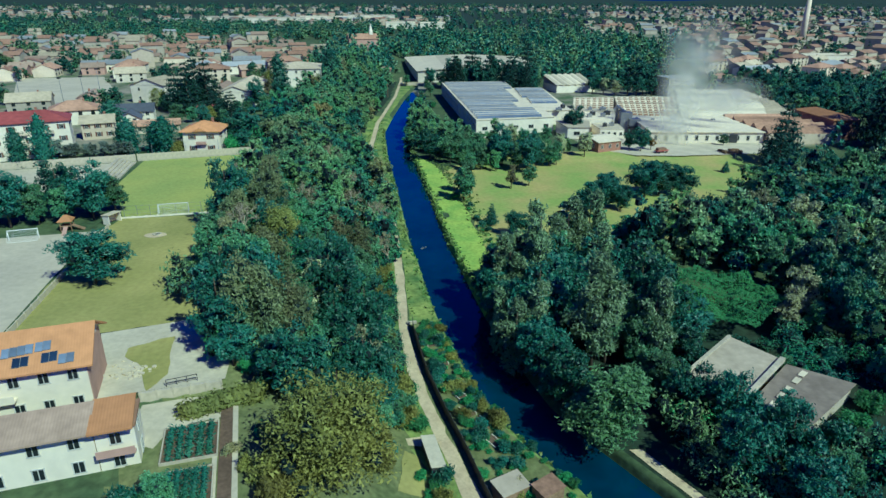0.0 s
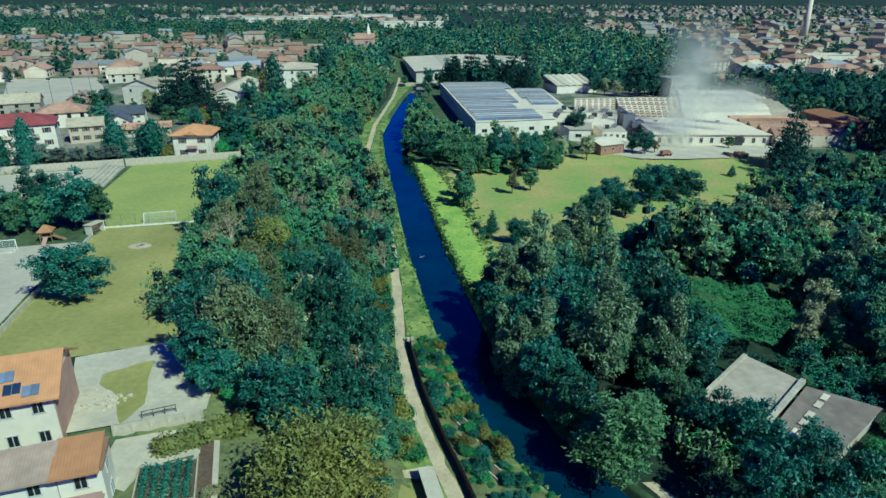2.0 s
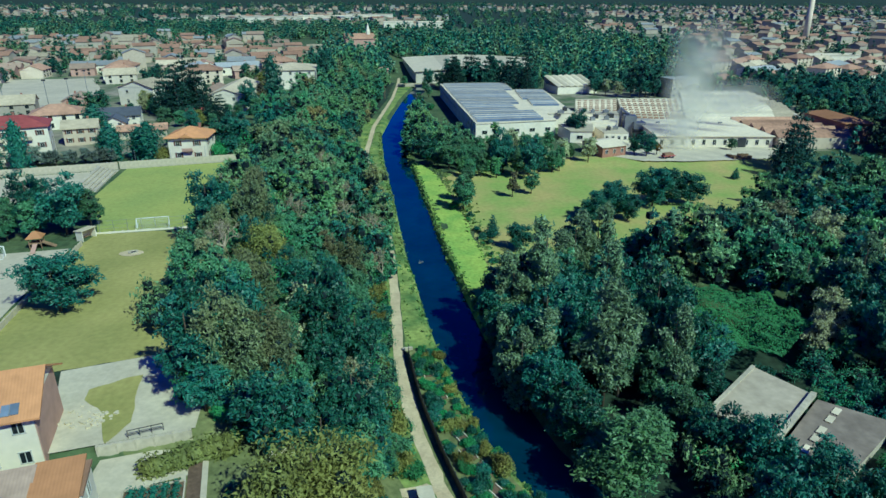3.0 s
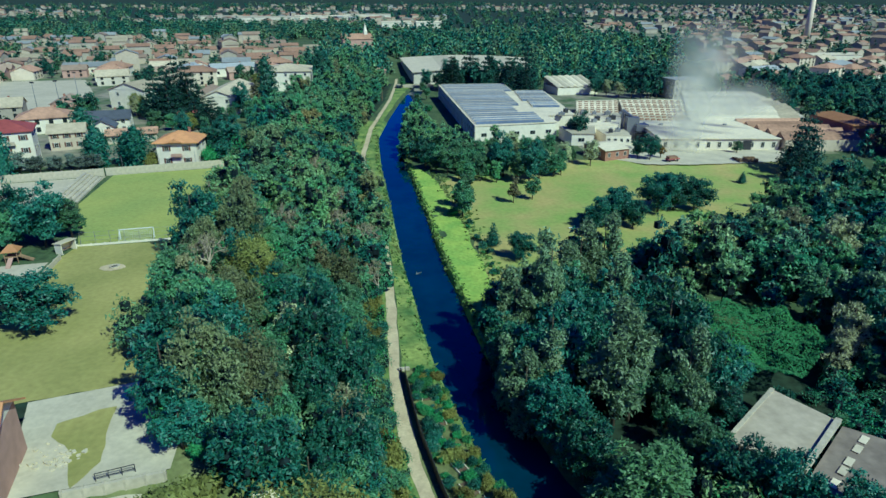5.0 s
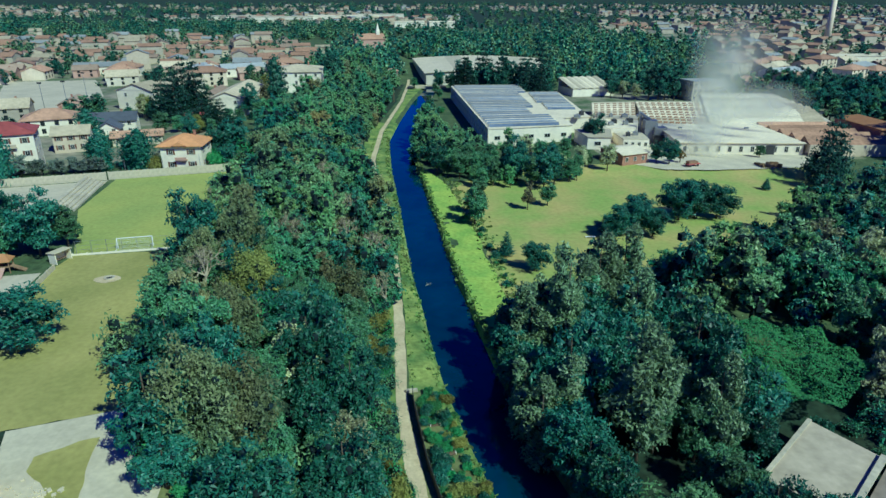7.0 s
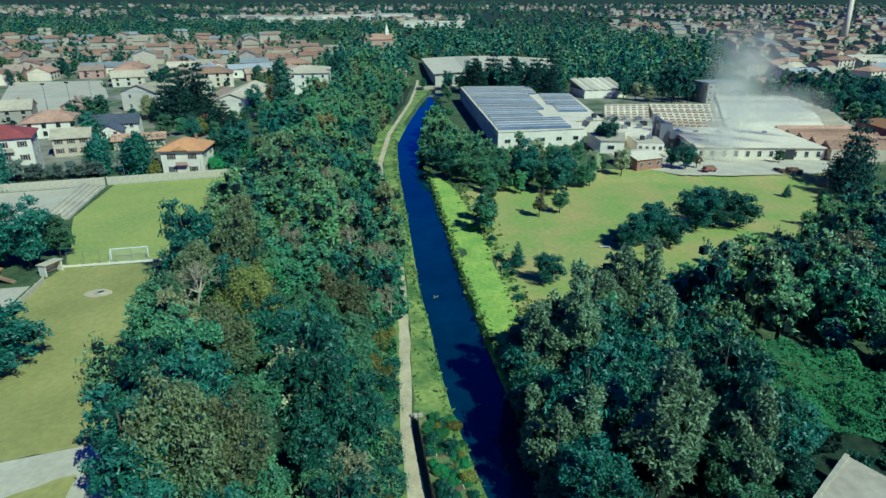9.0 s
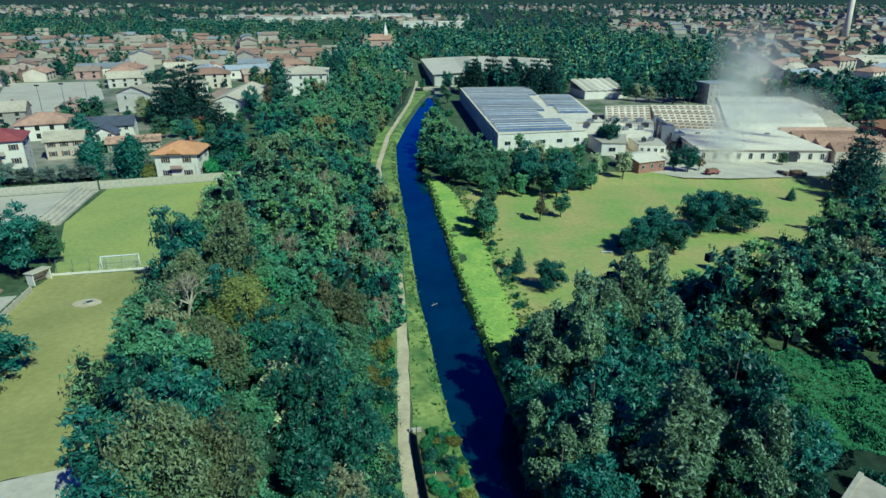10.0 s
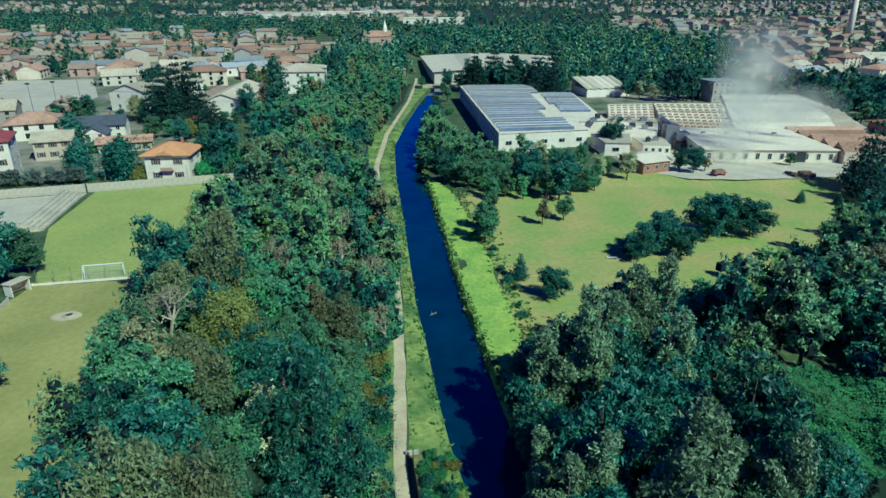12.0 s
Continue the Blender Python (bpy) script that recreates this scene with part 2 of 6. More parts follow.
# ---- mesh helpers ----
class Shape:
    """Vertices and faces of one mesh, gathered piece by piece."""

    def __init__(self):
        self.v, self.f = [], []

    def add(self, verts, faces):
        n = len(self.v)
        self.v.extend(verts)
        self.f.extend([tuple(i + n for i in f) for f in faces])
        return self

    def box(self, x, y, z, sx, sy, sz, turn=0.0):
        """A box that stands on z, centred on x, y."""
        c, s = math.cos(turn), math.sin(turn)
        p = []
        for k in (0, 1):
            for dx, dy in ((-1, -1), (1, -1), (1, 1), (-1, 1)):
                a, b = dx * sx / 2, dy * sy / 2
                p.append((x + a * c - b * s, y + a * s + b * c, z + k * sz))
        return self.add(p, [(3, 2, 1, 0), (4, 5, 6, 7), (0, 1, 5, 4), (1, 2, 6, 5), (2, 3, 7, 6), (3, 0, 4, 7)])

    def tube(self, p0, p1, r0, r1, n=6):
        a, b = Vector(p0), Vector(p1)
        q = (b - a).to_track_quat("Z", "Y")
        v = []
        for base, r in ((a, r0), (b, r1)):
            for i in range(n):
                t = 2 * math.pi * i / n
                v.append(tuple(base + q @ Vector((r * math.cos(t), r * math.sin(t), 0))))
        f = [(i, (i + 1) % n, n + (i + 1) % n, n + i) for i in range(n)]
        return self.add(v, f + [tuple(range(n - 1, -1, -1)), tuple(range(n, 2 * n))])

    def slab(self, quad, thick):
        """A flat plate: four corners of its top, pushed down by its thickness."""
        v = list(quad) + [(x, y, z - thick) for x, y, z in quad]
        n = len(quad)
        return self.add(v, [tuple(range(n)), tuple(range(2 * n - 1, n - 1, -1))] + [(i + n, (i + 1) % n + n, (i + 1) % n, i) for i in range(n)])

    def gable(self, w, d, z, rise, over=0.5, thick=0.22):
        """Two roof slopes with the ridge along x."""
        a, b = w / 2 + over, d / 2 + over
        e = z - rise * over / (d / 2)
        self.slab([(-a, -b, e), (a, -b, e), (a, 0, z + rise), (-a, 0, z + rise)], thick)
        return self.slab([(a, b, e), (-a, b, e), (-a, 0, z + rise), (a, 0, z + rise)], thick)

    def hip(self, w, d, z, rise, over=0.6, thick=0.22):
        a, b = w / 2 + over, d / 2 + over
        r = max(a - b, 0.3)
        q = z + rise
        for s in (1, -1):
            self.slab([(-a * s, -b * s, z), (a * s, -b * s, z), (r * s, 0, q), (-r * s, 0, q)], thick)
            self.slab([(a * s, -b * s, z), (a * s, b * s, z), (r * s, 0, q)], thick)
        return self

    def gable_end(self, w, d, z, rise):
        """The two triangles of wall under a gable roof."""
        for x in (-w / 2, w / 2):
            self.add([(x - 0.12, -d / 2, z), (x - 0.12, d / 2, z), (x - 0.12, 0, z + rise - 0.2), (x + 0.12, -d / 2, z), (x + 0.12, d / 2, z), (x + 0.12, 0, z + rise - 0.2)],
                     [(0, 2, 1), (3, 4, 5), (0, 1, 4, 3), (1, 2, 5, 4), (2, 0, 3, 5)])
        return self

    def mesh(self, name, mat, smooth=False):
        me = bpy.data.meshes.new(name)
        me.from_pydata(self.v, [], self.f)
        me.materials.append(mat)
        if smooth:
            me.shade_smooth()
        return me


def part(name, shape, mat, parent=None, label="", at=None, smooth=False):
    """One mesh object, under a thing or a part; shape is a Shape or a mesh to share."""
    me = shape.mesh(name, M[mat], smooth) if isinstance(shape, Shape) else shape
    ob = new(name, me)
    if parent:
        ob.parent = parent
    if at is not None:
        ob.matrix_basis = at
    return tagged(ob, label)


def thing(name, m, label, category, group=""):
    ob = new(name)
    ob.empty_display_size = 0.3
    ob.matrix_basis = m
    return tagged(ob, label, category, group)


# ---- lie of the land ----
WATER = -2.6
VALLEY, TERRACE = -1.2, 11.6
RIVER_Y = (-300, 0, 40, 59.8, 63, 70, 79, 92, 107, 122, 137, 150, 161, 189, 226, 242, 293, 340, 400, 460, 520, 700, 6000)
RIVER_X = (140, 46, 28, 18.7, 16.6, 12.1, 7.5, 3.6, -0.2, -2.9, -5.2, -7.6, -9, -12.6, -17.6, -19.9, -25.3, -24, -21, -16, -12, -4, 40)
WAY_Y = (-300, 0, 40, 59.5, 67, 74.5, 86.6, 100, 111, 125, 142.6, 158, 174, 193, 224, 254, 310, 403, 480, 504, 700, 6000)
WAY_X = (120, 24, 9.5, 3.6, 1.6, -0.8, -4.1, -6.6, -7.6, -8.8, -10.7, -12.4, -15.2, -18, -23.6, -28.1, -30.2, -27.2, -28, -29, -31, -31)
RIVER_WIDE = 9.6


def river_x(y):
    return float(np.interp(y, RIVER_Y, RIVER_X))


def way_x(y):
    return float(np.interp(y, WAY_Y, WAY_X))


def ease(v):
    v = min(max(v, 0.0), 1.0)
    return v * v * (3 - 2 * v)


def land(x, y):
    u = x - river_x(y)
    far = ease((y - 480) / 300)
    if u < -0.9:
        top = 10.2 + 1.4 * ease((y - 0.3 * (x + 36) - 62.0) / 1.2)
        z = VALLEY + (top - VALLEY) * ease((way_x(y) - x - 3) / 25)
    else:
        z = VALLEY + 1.2 * ease((y - 229) / 13) * ease((x - 15) / 30)
        z = max(z, VALLEY + 5.0 * ease((x - 170) / 60))
    z = z + (12 - z) * far
    if -1.4 < u < RIVER_WIDE + 1.4:
        cut = np.interp(u, (-1.4, -0.7, 0.4, 2, RIVER_WIDE - 2, RIVER_WIDE - 0.3, RIVER_WIDE + 0.25, RIVER_WIDE + 0.6), (0, -0.5, -1.9, -2.8, -2.8, -1.9, -0.5, 0))
        z = z + float(cut)
    return z


TOWN_LEFT = [(-92, 200), (-150, 175), (-300, 160), (-700, 640), (-700, 800), (-200, 760), (-88, 560), (-84, 400), (-84, 300), (-74, 225)]
TOWN_RIGHT = [(60, 240), (150, 250), (200, 330), (330, 420), (480, 510), (760, 800), (640, 1000), (330, 1000), (200, 640), (160, 440), (60, 440)]


def ground_sheet():
    """One sheet of land, its columns following the river, out to the horizon."""
    cols = sorted(set([-4600, -3800, -3000, -2400, -1900, -1500, -1200, -950, -750, -600, -480, -380, -300, -240, -200, -170, -150]
                      + list(range(-130, -66, 4)) + [i * 1.5 - 66 for i in range(16)] + [i * 1.5 - 42 for i in range(26)] + [-2.6, -1.4, -0.7, 0, 0.4, 2, 4.8, RIVER_WIDE - 2, RIVER_WIDE - 0.3, RIVER_WIDE, RIVER_WIDE + 0.25, RIVER_WIDE + 0.6, RIVER_WIDE + 1.4]
                      + [12.5 + 2.5 * i for i in range(20)] + list(range(64, 200, 8)) + [210, 230, 260, 300, 360, 440, 540, 660, 800, 1000, 1300, 1700, 2200, 2900, 3700, 4600]))
    rows = [-400, -250, -150, -90, -50, -20, 0, 15] + [24 + 3 * i for i in range(11)] + [56 + 0.8 * i for i in range(24)] + list(range(76, 300, 3)) + list(range(300, 520, 8)) + [540, 570, 610, 660, 720, 800, 900, 1050, 1250, 1500, 1900, 2400, 3000, 3800, 4600]
    v, f = [], []
    for y in rows:
        for u in cols:
            keep = 1 - ease((abs(u) - 60) / 220)
            x = u + river_x(y) * keep
            v.append((x, y, land(x, y)))
    n = len(cols)
    for j in range(len(rows) - 1):
        for i in range(n - 1):
            a = j * n + i
            f.append((a, a + 1, a + n + 1, a + n))
    s = Shape().add(v, f)
    ob = part("ground", s, "ground", smooth=True)
    for k in ("bank", "verge", "town_ground", "shade_toned_floor", "garden_grass", "meadow"):
        ob.data.materials.append(M[k])
    for p in ob.data.polygons:
        x, y, z = p.center
        u = x - river_x(y)
        if RIVER_WIDE - 0.5 < u < RIVER_WIDE + 1.6 and 110 < y < 245:
            p.material_index = 1
        elif (-2.7 < u < 0.5 or way_x(y) - 5 < x < way_x(y)) and 50 < y < 330:
            p.material_index = 2
        elif 220 < y < 243 and 26 < x < 132:
            p.material_index = 6
        elif 40 < y < 71 and -34 < x < way_x(y):
            p.material_index = 5
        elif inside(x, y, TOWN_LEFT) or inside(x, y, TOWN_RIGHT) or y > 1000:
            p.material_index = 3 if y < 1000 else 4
        # Under the woods: floor colour with the trees' shade put in
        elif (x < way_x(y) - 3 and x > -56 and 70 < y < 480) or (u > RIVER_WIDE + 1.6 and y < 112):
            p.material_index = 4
    return tagged(ob, "rough grass and scrub covering the river valley and its terrace", "ground", kind="structure")


def ribbon(name, mat, centre, half, ys, lift, label, category, wobble=0.0):
    s = Shape()
    v = []
    for y in ys:
        c = centre(y)
        h = half(y) if callable(half) else half
        for k in (-1, 0, 1):
            x = c + k * h + (wobble * noise.noise((y * 0.21, k * 7.3, c * 0.1)) if k else 0)
            v.append((x, y, land(x, y) + lift if lift is not None else WATER))
    f = [(3 * j + i, 3 * j + i + 1, 3 * j + i + 4, 3 * j + i + 3) for j in range(len(ys) - 1) for i in (0, 1)]
    s.add(v, f)
    return tagged(part(name, s, mat, smooth=True), label, category, kind="structure")


def patch(name, mat, outline, lift, label, category, ragged=0.0, step=1.5, z=None):
    """A flat piece of ground laid over the land, its edge broken up a little."""
    pts = []
    for (x0, y0), (x1, y1) in zip(outline, outline[1:] + outline[:1]):
        n = max(1, int(math.hypot(x1 - x0, y1 - y0) / step)) if ragged else 1
        for i in range(n):
            x, y = x0 + (x1 - x0) * i / n, y0 + (y1 - y0) * i / n
            if ragged:
                x += ragged * noise.noise((x * 0.35, y * 0.35, 3.1))
                y += ragged * noise.noise((x * 0.35, y * 0.35, 9.7))
            pts.append((x, y))
    bm = bmesh.new()
    bm.faces.new([bm.verts.new((x, y, (land(x, y) if z is None else z) + lift)) for x, y in pts])
    bmesh.ops.triangulate(bm, faces=bm.faces[:])
    me = bpy.data.meshes.new(name)
    bm.to_mesh(me)
    bm.free()
    me.materials.append(M[mat])
    return tagged(new(name, me), label, category, kind="structure")


def inside(x, y, poly):
    hit = False
    for (x0, y0), (x1, y1) in zip(poly, poly[1:] + poly[:1]):
        if (y0 > y) != (y1 > y) and x < (x1 - x0) * (y - y0) / (y1 - y0) + x0:
            hit = not hit
    return hit


def bank_wide(y):
    return float(np.interp(y, (113, 120, 150, 190, 225, 239), (2.5, 6.0, 8.0, 8.0, 6.0, 2.0)))


ground_sheet()
ribbon("water", "water", lambda y: river_x(y) + RIVER_WIDE / 2, RIVER_WIDE / 2 + 0.3, [-200, -100, -40, 0, 20] + list(range(30, 520, 4)), None, "dark blue still river between grassy banks", "river")
ribbon("path", "gravel", way_x, lambda y: 0.95 if y > 92 else 1.3, [20 + 2 * i for i in range(243)], 0.04, "pale gravel path along the river bank", "path", 0.25)
ribbon("verge_left_bank", "verge", lambda y: (way_x(y) + river_x(y)) / 2 - 0.2, lambda y: max((river_x(y) - way_x(y)) / 2 - 1.4, 0.4), [104 + 2 * i for i in range(180)], 0.03, "sunlit rough grass between path and river", "grass verge", 0.4)
ribbon("grass_bank", "bank", lambda y: river_x(y) + RIVER_WIDE + 0.75 + bank_wide(y) / 2, lambda y: bank_wide(y) / 2, [113 + 2 * i for i in range(64)], 0.16, "bright green mown bank beside the river", "grass bank", 0.7)
patch("meadow", "meadow", [(12, 128), (24, 136), (60, 140), (90, 165), (96, 190), (118, 224), (104, 229), (66, 230), (50, 229.5), (30, 227), (4, 226), (1, 214), (4, 192), (10, 162)], 0.05, "dry yellow-green meadow with worn patches", "meadow", 1.2)
patch("pitch", "pitch", [(-69.2, 128.2), (-47, 132.8), (-50, 191.5), (-58, 189.5), (-87, 180.6), (-83, 155)], 0.04, "green grass football pitch inside its wall", "football pitch")
patch("field", "dry_pitch", [(-69, 127.6), (-46, 132), (-38, 100), (-30, 83.6), (-34.9, 82.3), (-48.5, 77.1), (-61.5, 73.5), (-66, 96), (-69.6, 121)], 0.05, "dry mown grass field with worn spots", "grass field", 0.5)
patch("sand_pitch", "sand", [(-70.3, 120), (-66.3, 95.5), (-62, 73.5), (-110, 60), (-130, 112), (-88, 115.7)], 0.04, "grey sand football pitch", "sand pitch")
patch("yard", "paving", [(-34.9, 82.2), (-30.2, 83.4), (-27.2, 65.4), (-36.4, 62.6), (-41.5, 61), (-48.5, 77)], 0.05, "pale paved yard beside the buildings", "yard", 0.0, z=11.6)
patch("factory_yard", "paving", [(76, 237), (92, 236), (126, 240), (150, 262), (160, 300), (150, 310), (60, 300), (60, 250)], 0.05, "pale dusty concrete factory yard", "yard", 0.8, z=0.02)


# ---- trees ----
def cards(rng, centres, radii, count, size, flat=0.0, up=-0.35, fine=True):
    """Leaf clumps as small bent kites over the outside of many lobes."""
    centres, radii = np.array(centres, float), np.array(radii, float)
    reach = np.cumsum(radii ** 2) / np.sum(radii ** 2)
    v, f = [], []
    made = 0
    while made < count:
        k = min(int(np.searchsorted(reach, rng.random())), len(radii) - 1)
        d = rng.normal(size=3)
        d /= np.linalg.norm(d)
        if d[2] < up:
            continue
        swell = 1 + 0.5 * noise.noise(Vector(d * 2.2 + centres[k]))
        p = centres[k] + radii[k] * d * swell * rng.uniform(0.5, 1.42) * np.array((1, 1, 1 - flat))
        if len(radii) < 50:
            gap = np.linalg.norm((centres - p) / np.array((1, 1, 1 - flat)), axis=1) / radii
            gap[k] = 9
            if gap.min() < 0.75:
                made += 0.3
                continue
        n = d * 0.5 + rng.normal(size=3) * 0.6 + np.array((0.05, -0.05, 0.3))
        n /= np.linalg.norm(n)
        a = np.cross(n, rng.normal(size=3))
        a /= np.linalg.norm(a)
        b = np.cross(n, a)
        s = size * rng.uniform(0.55, 1.3)
        i = len(v)
        if fine:
            v += [tuple(p - a * s * 0.75 - b * s * 0.3), tuple(p + a * s * 0.95 - n * s * 0.2), tuple(p - a * s * 0.4 + b * s * 0.5)]
            f.append((i, i + 1, i + 2))
            made += 1
            continue
        v += [tuple(p - a * s * 0.6), tuple(p + b * s * 0.42 - n * s * 0.12), tuple(p + a * s * 0.7 - n * s * 0.2), tuple(p - b * s * 0.42 - n * s * 0.12)]
        f.append((i, i + 1, i + 2, i + 3))
        made += 1
    return Shape().add(v, f)


def lobes(rng, n, r, h, low, rmin, rmax, taper=0.0, compact=False):
    """Lobes of a crown of radius r between low and h, gathered round a few limbs of uneven reach."""
    arms = []
    for k in range(int(rng.integers(4, 7))):
        arms.append((2.4 * k + rng.uniform(-0.6, 0.6), r * rng.uniform(0.25, 0.68), low + (h - low) * (1.0 if k == 0 else rng.uniform(0.58, 1.0)), r * rng.uniform(0.34, 0.56)))
    if compact:
        arms = [(2.4 * k, r * 0.2, h, r * 0.78) for k in range(5)]
    c, q = [], []
    for i in range(n):
        t = ((i + 0.5) / n) ** 0.85
        a, out, top, wide = arms[int(rng.integers(len(arms)))]
        lean = out * (0.5 + 0.5 * t) * (1 - taper * t)
        d, b = wide * rng.uniform(0.2, 1.0) * math.sin(math.pi * (0.2 + 0.72 * t)) ** 0.6, rng.uniform(0, 6.28)
        c.append((lean * math.cos(a) + d * math.cos(b), lean * math.sin(a) + d * math.sin(b), low + (top - low) * t + rng.uniform(-0.3, 0.3)))
        q.append(rng.uniform(rmin, rmax) * (1 - 0.3 * t))
    return c, q


def clumps(rng, centres, radii, count, small, large):
    """Small sprays of foliage that stand out of the lobes and leave gaps where the near-black core shows."""
    radii = np.array(radii)
    w = radii ** 2 / np.sum(radii ** 2)
    c, q = [], []
    while len(c) < count:
        k = rng.choice(len(radii), p=w)
        d = rng.normal(size=3)
        d /= np.linalg.norm(d)
        if d[2] < -0.3:
            continue
        p = np.array(centres[k]) + d * radii[k] * rng.uniform(0.75, 1.3)
        r = rng.uniform(small, large)
        if any((p[0] - a[0]) ** 2 + (p[1] - a[1]) ** 2 + (p[2] - a[2]) ** 2 < (0.8 * (r + b)) ** 2 for a, b in zip(c, q)) and rng.random() < 0.8:
            continue
        c.append(tuple(p))
        q.append(r)
    return c, q


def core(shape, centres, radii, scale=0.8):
    """Rough dense insides of the lobes, that stop the light; near-black in trees, as painted shade."""
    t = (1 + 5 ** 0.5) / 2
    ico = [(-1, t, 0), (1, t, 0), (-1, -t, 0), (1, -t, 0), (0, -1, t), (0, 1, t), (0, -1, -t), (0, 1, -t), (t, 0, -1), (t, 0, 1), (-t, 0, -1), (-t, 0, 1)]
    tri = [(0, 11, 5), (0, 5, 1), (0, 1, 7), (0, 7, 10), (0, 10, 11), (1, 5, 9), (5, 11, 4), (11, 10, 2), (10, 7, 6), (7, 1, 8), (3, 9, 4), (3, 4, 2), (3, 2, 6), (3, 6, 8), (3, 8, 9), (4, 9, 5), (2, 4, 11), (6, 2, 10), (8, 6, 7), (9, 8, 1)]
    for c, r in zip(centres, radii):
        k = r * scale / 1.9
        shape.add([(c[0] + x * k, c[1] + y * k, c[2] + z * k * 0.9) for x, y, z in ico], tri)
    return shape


def trunk(h, r, rng, limbs, centres):
    s = Shape().tube((0, 0, -0.6), (0.1, 0.05, h * 0.5), r, r * 0.65)
    s.tube((0.1, 0.05, h * 0.5), (0, 0, h * 0.85), r * 0.65, r * 0.2)
    for c in centres[:limbs]:
        s.tube((0.05, 0, max(h * 0.22, c[2] * 0.55)), c, r * 0.35, r * 0.1, 5)
    return s


def plant(name, label, category, crown, crown_mat, stem=None, stem_mat="bark", group="", inner=None):
    """A thing with a trunk and a crown, made once at the origin and then copied."""
    ob = thing(name, Matrix(), label, category, {"tree": "trees of the riverside woods", "conifer": "conifers among the buildings", "cypress": "cypresses in the gardens", "shrub": "shrubs by path and river"}.get(name, group))
    if stem:
        part("trunk", stem, stem_mat, ob, smooth=True)
    part("crown", crown, crown_mat, ob)
    # Dark core: its colour imitates the shade between the leaves
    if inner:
        tagged(part("shade_core", inner, "twigs", ob), kind="stuff")
    return ob


def leafy(seed, mat, label, h=10.0, r=3.6, low=2.6, n=24, count=5000, size=0.33, rmin=0.9, rmax=1.7, taper=0.2, category="tree", compact=False):
    rng = np.random.default_rng(seed)
    c, q = lobes(rng, n, r, h - 1.2, low, rmin, rmax, taper, compact)
    crown = cards(rng, *clumps(rng, c, q, max(60, count // 48), 0.1 * r, 0.2 * r), count, size, up=-0.6)
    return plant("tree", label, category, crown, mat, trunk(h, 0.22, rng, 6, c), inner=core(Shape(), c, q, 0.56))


def cedar(seed, mat, label, h=16.0, r=6.0, layers=9, count=4200):
    """Flat tiers of branches, wide below and narrow above."""
    rng = np.random.default_rng(seed)
    c, q = [], []
    for i in range(layers):
        t = i / (layers - 1)
        z = 2.5 + (h - 3.2) * t
        wide = r * (1 - 0.88 * t) + 0.3
        arms = 3 + int(5 * (1 - t))
        for k in range(arms):
            a = 2 * math.pi * k / arms + i * 0.9 + rng.uniform(-0.3, 0.3)
            d = wide * rng.uniform(0.55, 0.8)
            c.append((d * math.cos(a), d * math.sin(a), z - 0.12 * d + rng.uniform(-0.2, 0.2)))
            q.append(0.5 + wide * 0.30)
    crown = cards(rng, c, q, count, 0.44, flat=0.55, up=-0.6)
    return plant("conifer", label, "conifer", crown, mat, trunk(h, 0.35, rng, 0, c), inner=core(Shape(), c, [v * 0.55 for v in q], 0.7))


def column(seed, mat, label, h=9.0, r=1.6, count=1600):
    rng = np.random.default_rng(seed)
    c = [(rng.uniform(-0.2, 0.2), rng.uniform(-0.2, 0.2), 0.8 + (h - 1.4) * i / 7) for i in range(8)]
    q = [r * (0.75 + 0.5 * math.sin(math.pi * (0.15 + 0.6 * i / 7))) * (1 - 0.6 * (i / 7) ** 3) for i in range(8)]
    crown = core(cards(rng, c, q, count, 0.40), c, q, 0.9)
    return plant("cypress", label, "cypress", crown, mat, trunk(h * 0.8, 0.15, rng, 0, c))


def bush(seed, mat, label, h=2.6, r=2.0, count=1300, size=0.27):
    rng = np.random.default_rng(seed)
    c, q = lobes(rng, 7, r, h * 0.75, h * 0.25, h * 0.28, h * 0.45)
    return plant("shrub", label, "shrub", core(cards(rng, c, q, count, size), c, q, 0.85), mat)


def bare(seed, label, h=10.0):
    """A leafless tree: forking branches and a few brown leaves."""
    rng = np.random.default_rng(seed)
    s = Shape()
    tips = []

    def grow(p, d, length, r, depth):
        e = p + d * length
        s.tube(p, e, r, r * 0.68, 4)
        if depth == 0:
            tips.append(tuple(e))
            return
        for _ in range(3 if depth > 1 else 2):
            d2 = (d + Vector(rng.normal(size=3)) * 0.42 + Vector((0, 0, 0.12))).normalized()
            grow(e, d2, length * rng.uniform(0.62, 0.8), r * 0.72, depth - 1)

    grow(Vector((0, 0, -0.5)), Vector((0, 0, 1)), h * 0.33, 0.26, 5)
    ob = thing("bare_tree", Matrix(), label, "tree")
    part("trunk", s, "pale_bark", ob)
    few = [tips[i] for i in range(0, len(tips), 2)]
    part("crown", cards(rng, few, [0.5] * len(few), 800, 0.22, up=-1), "leaf_brown", ob)
    return ob


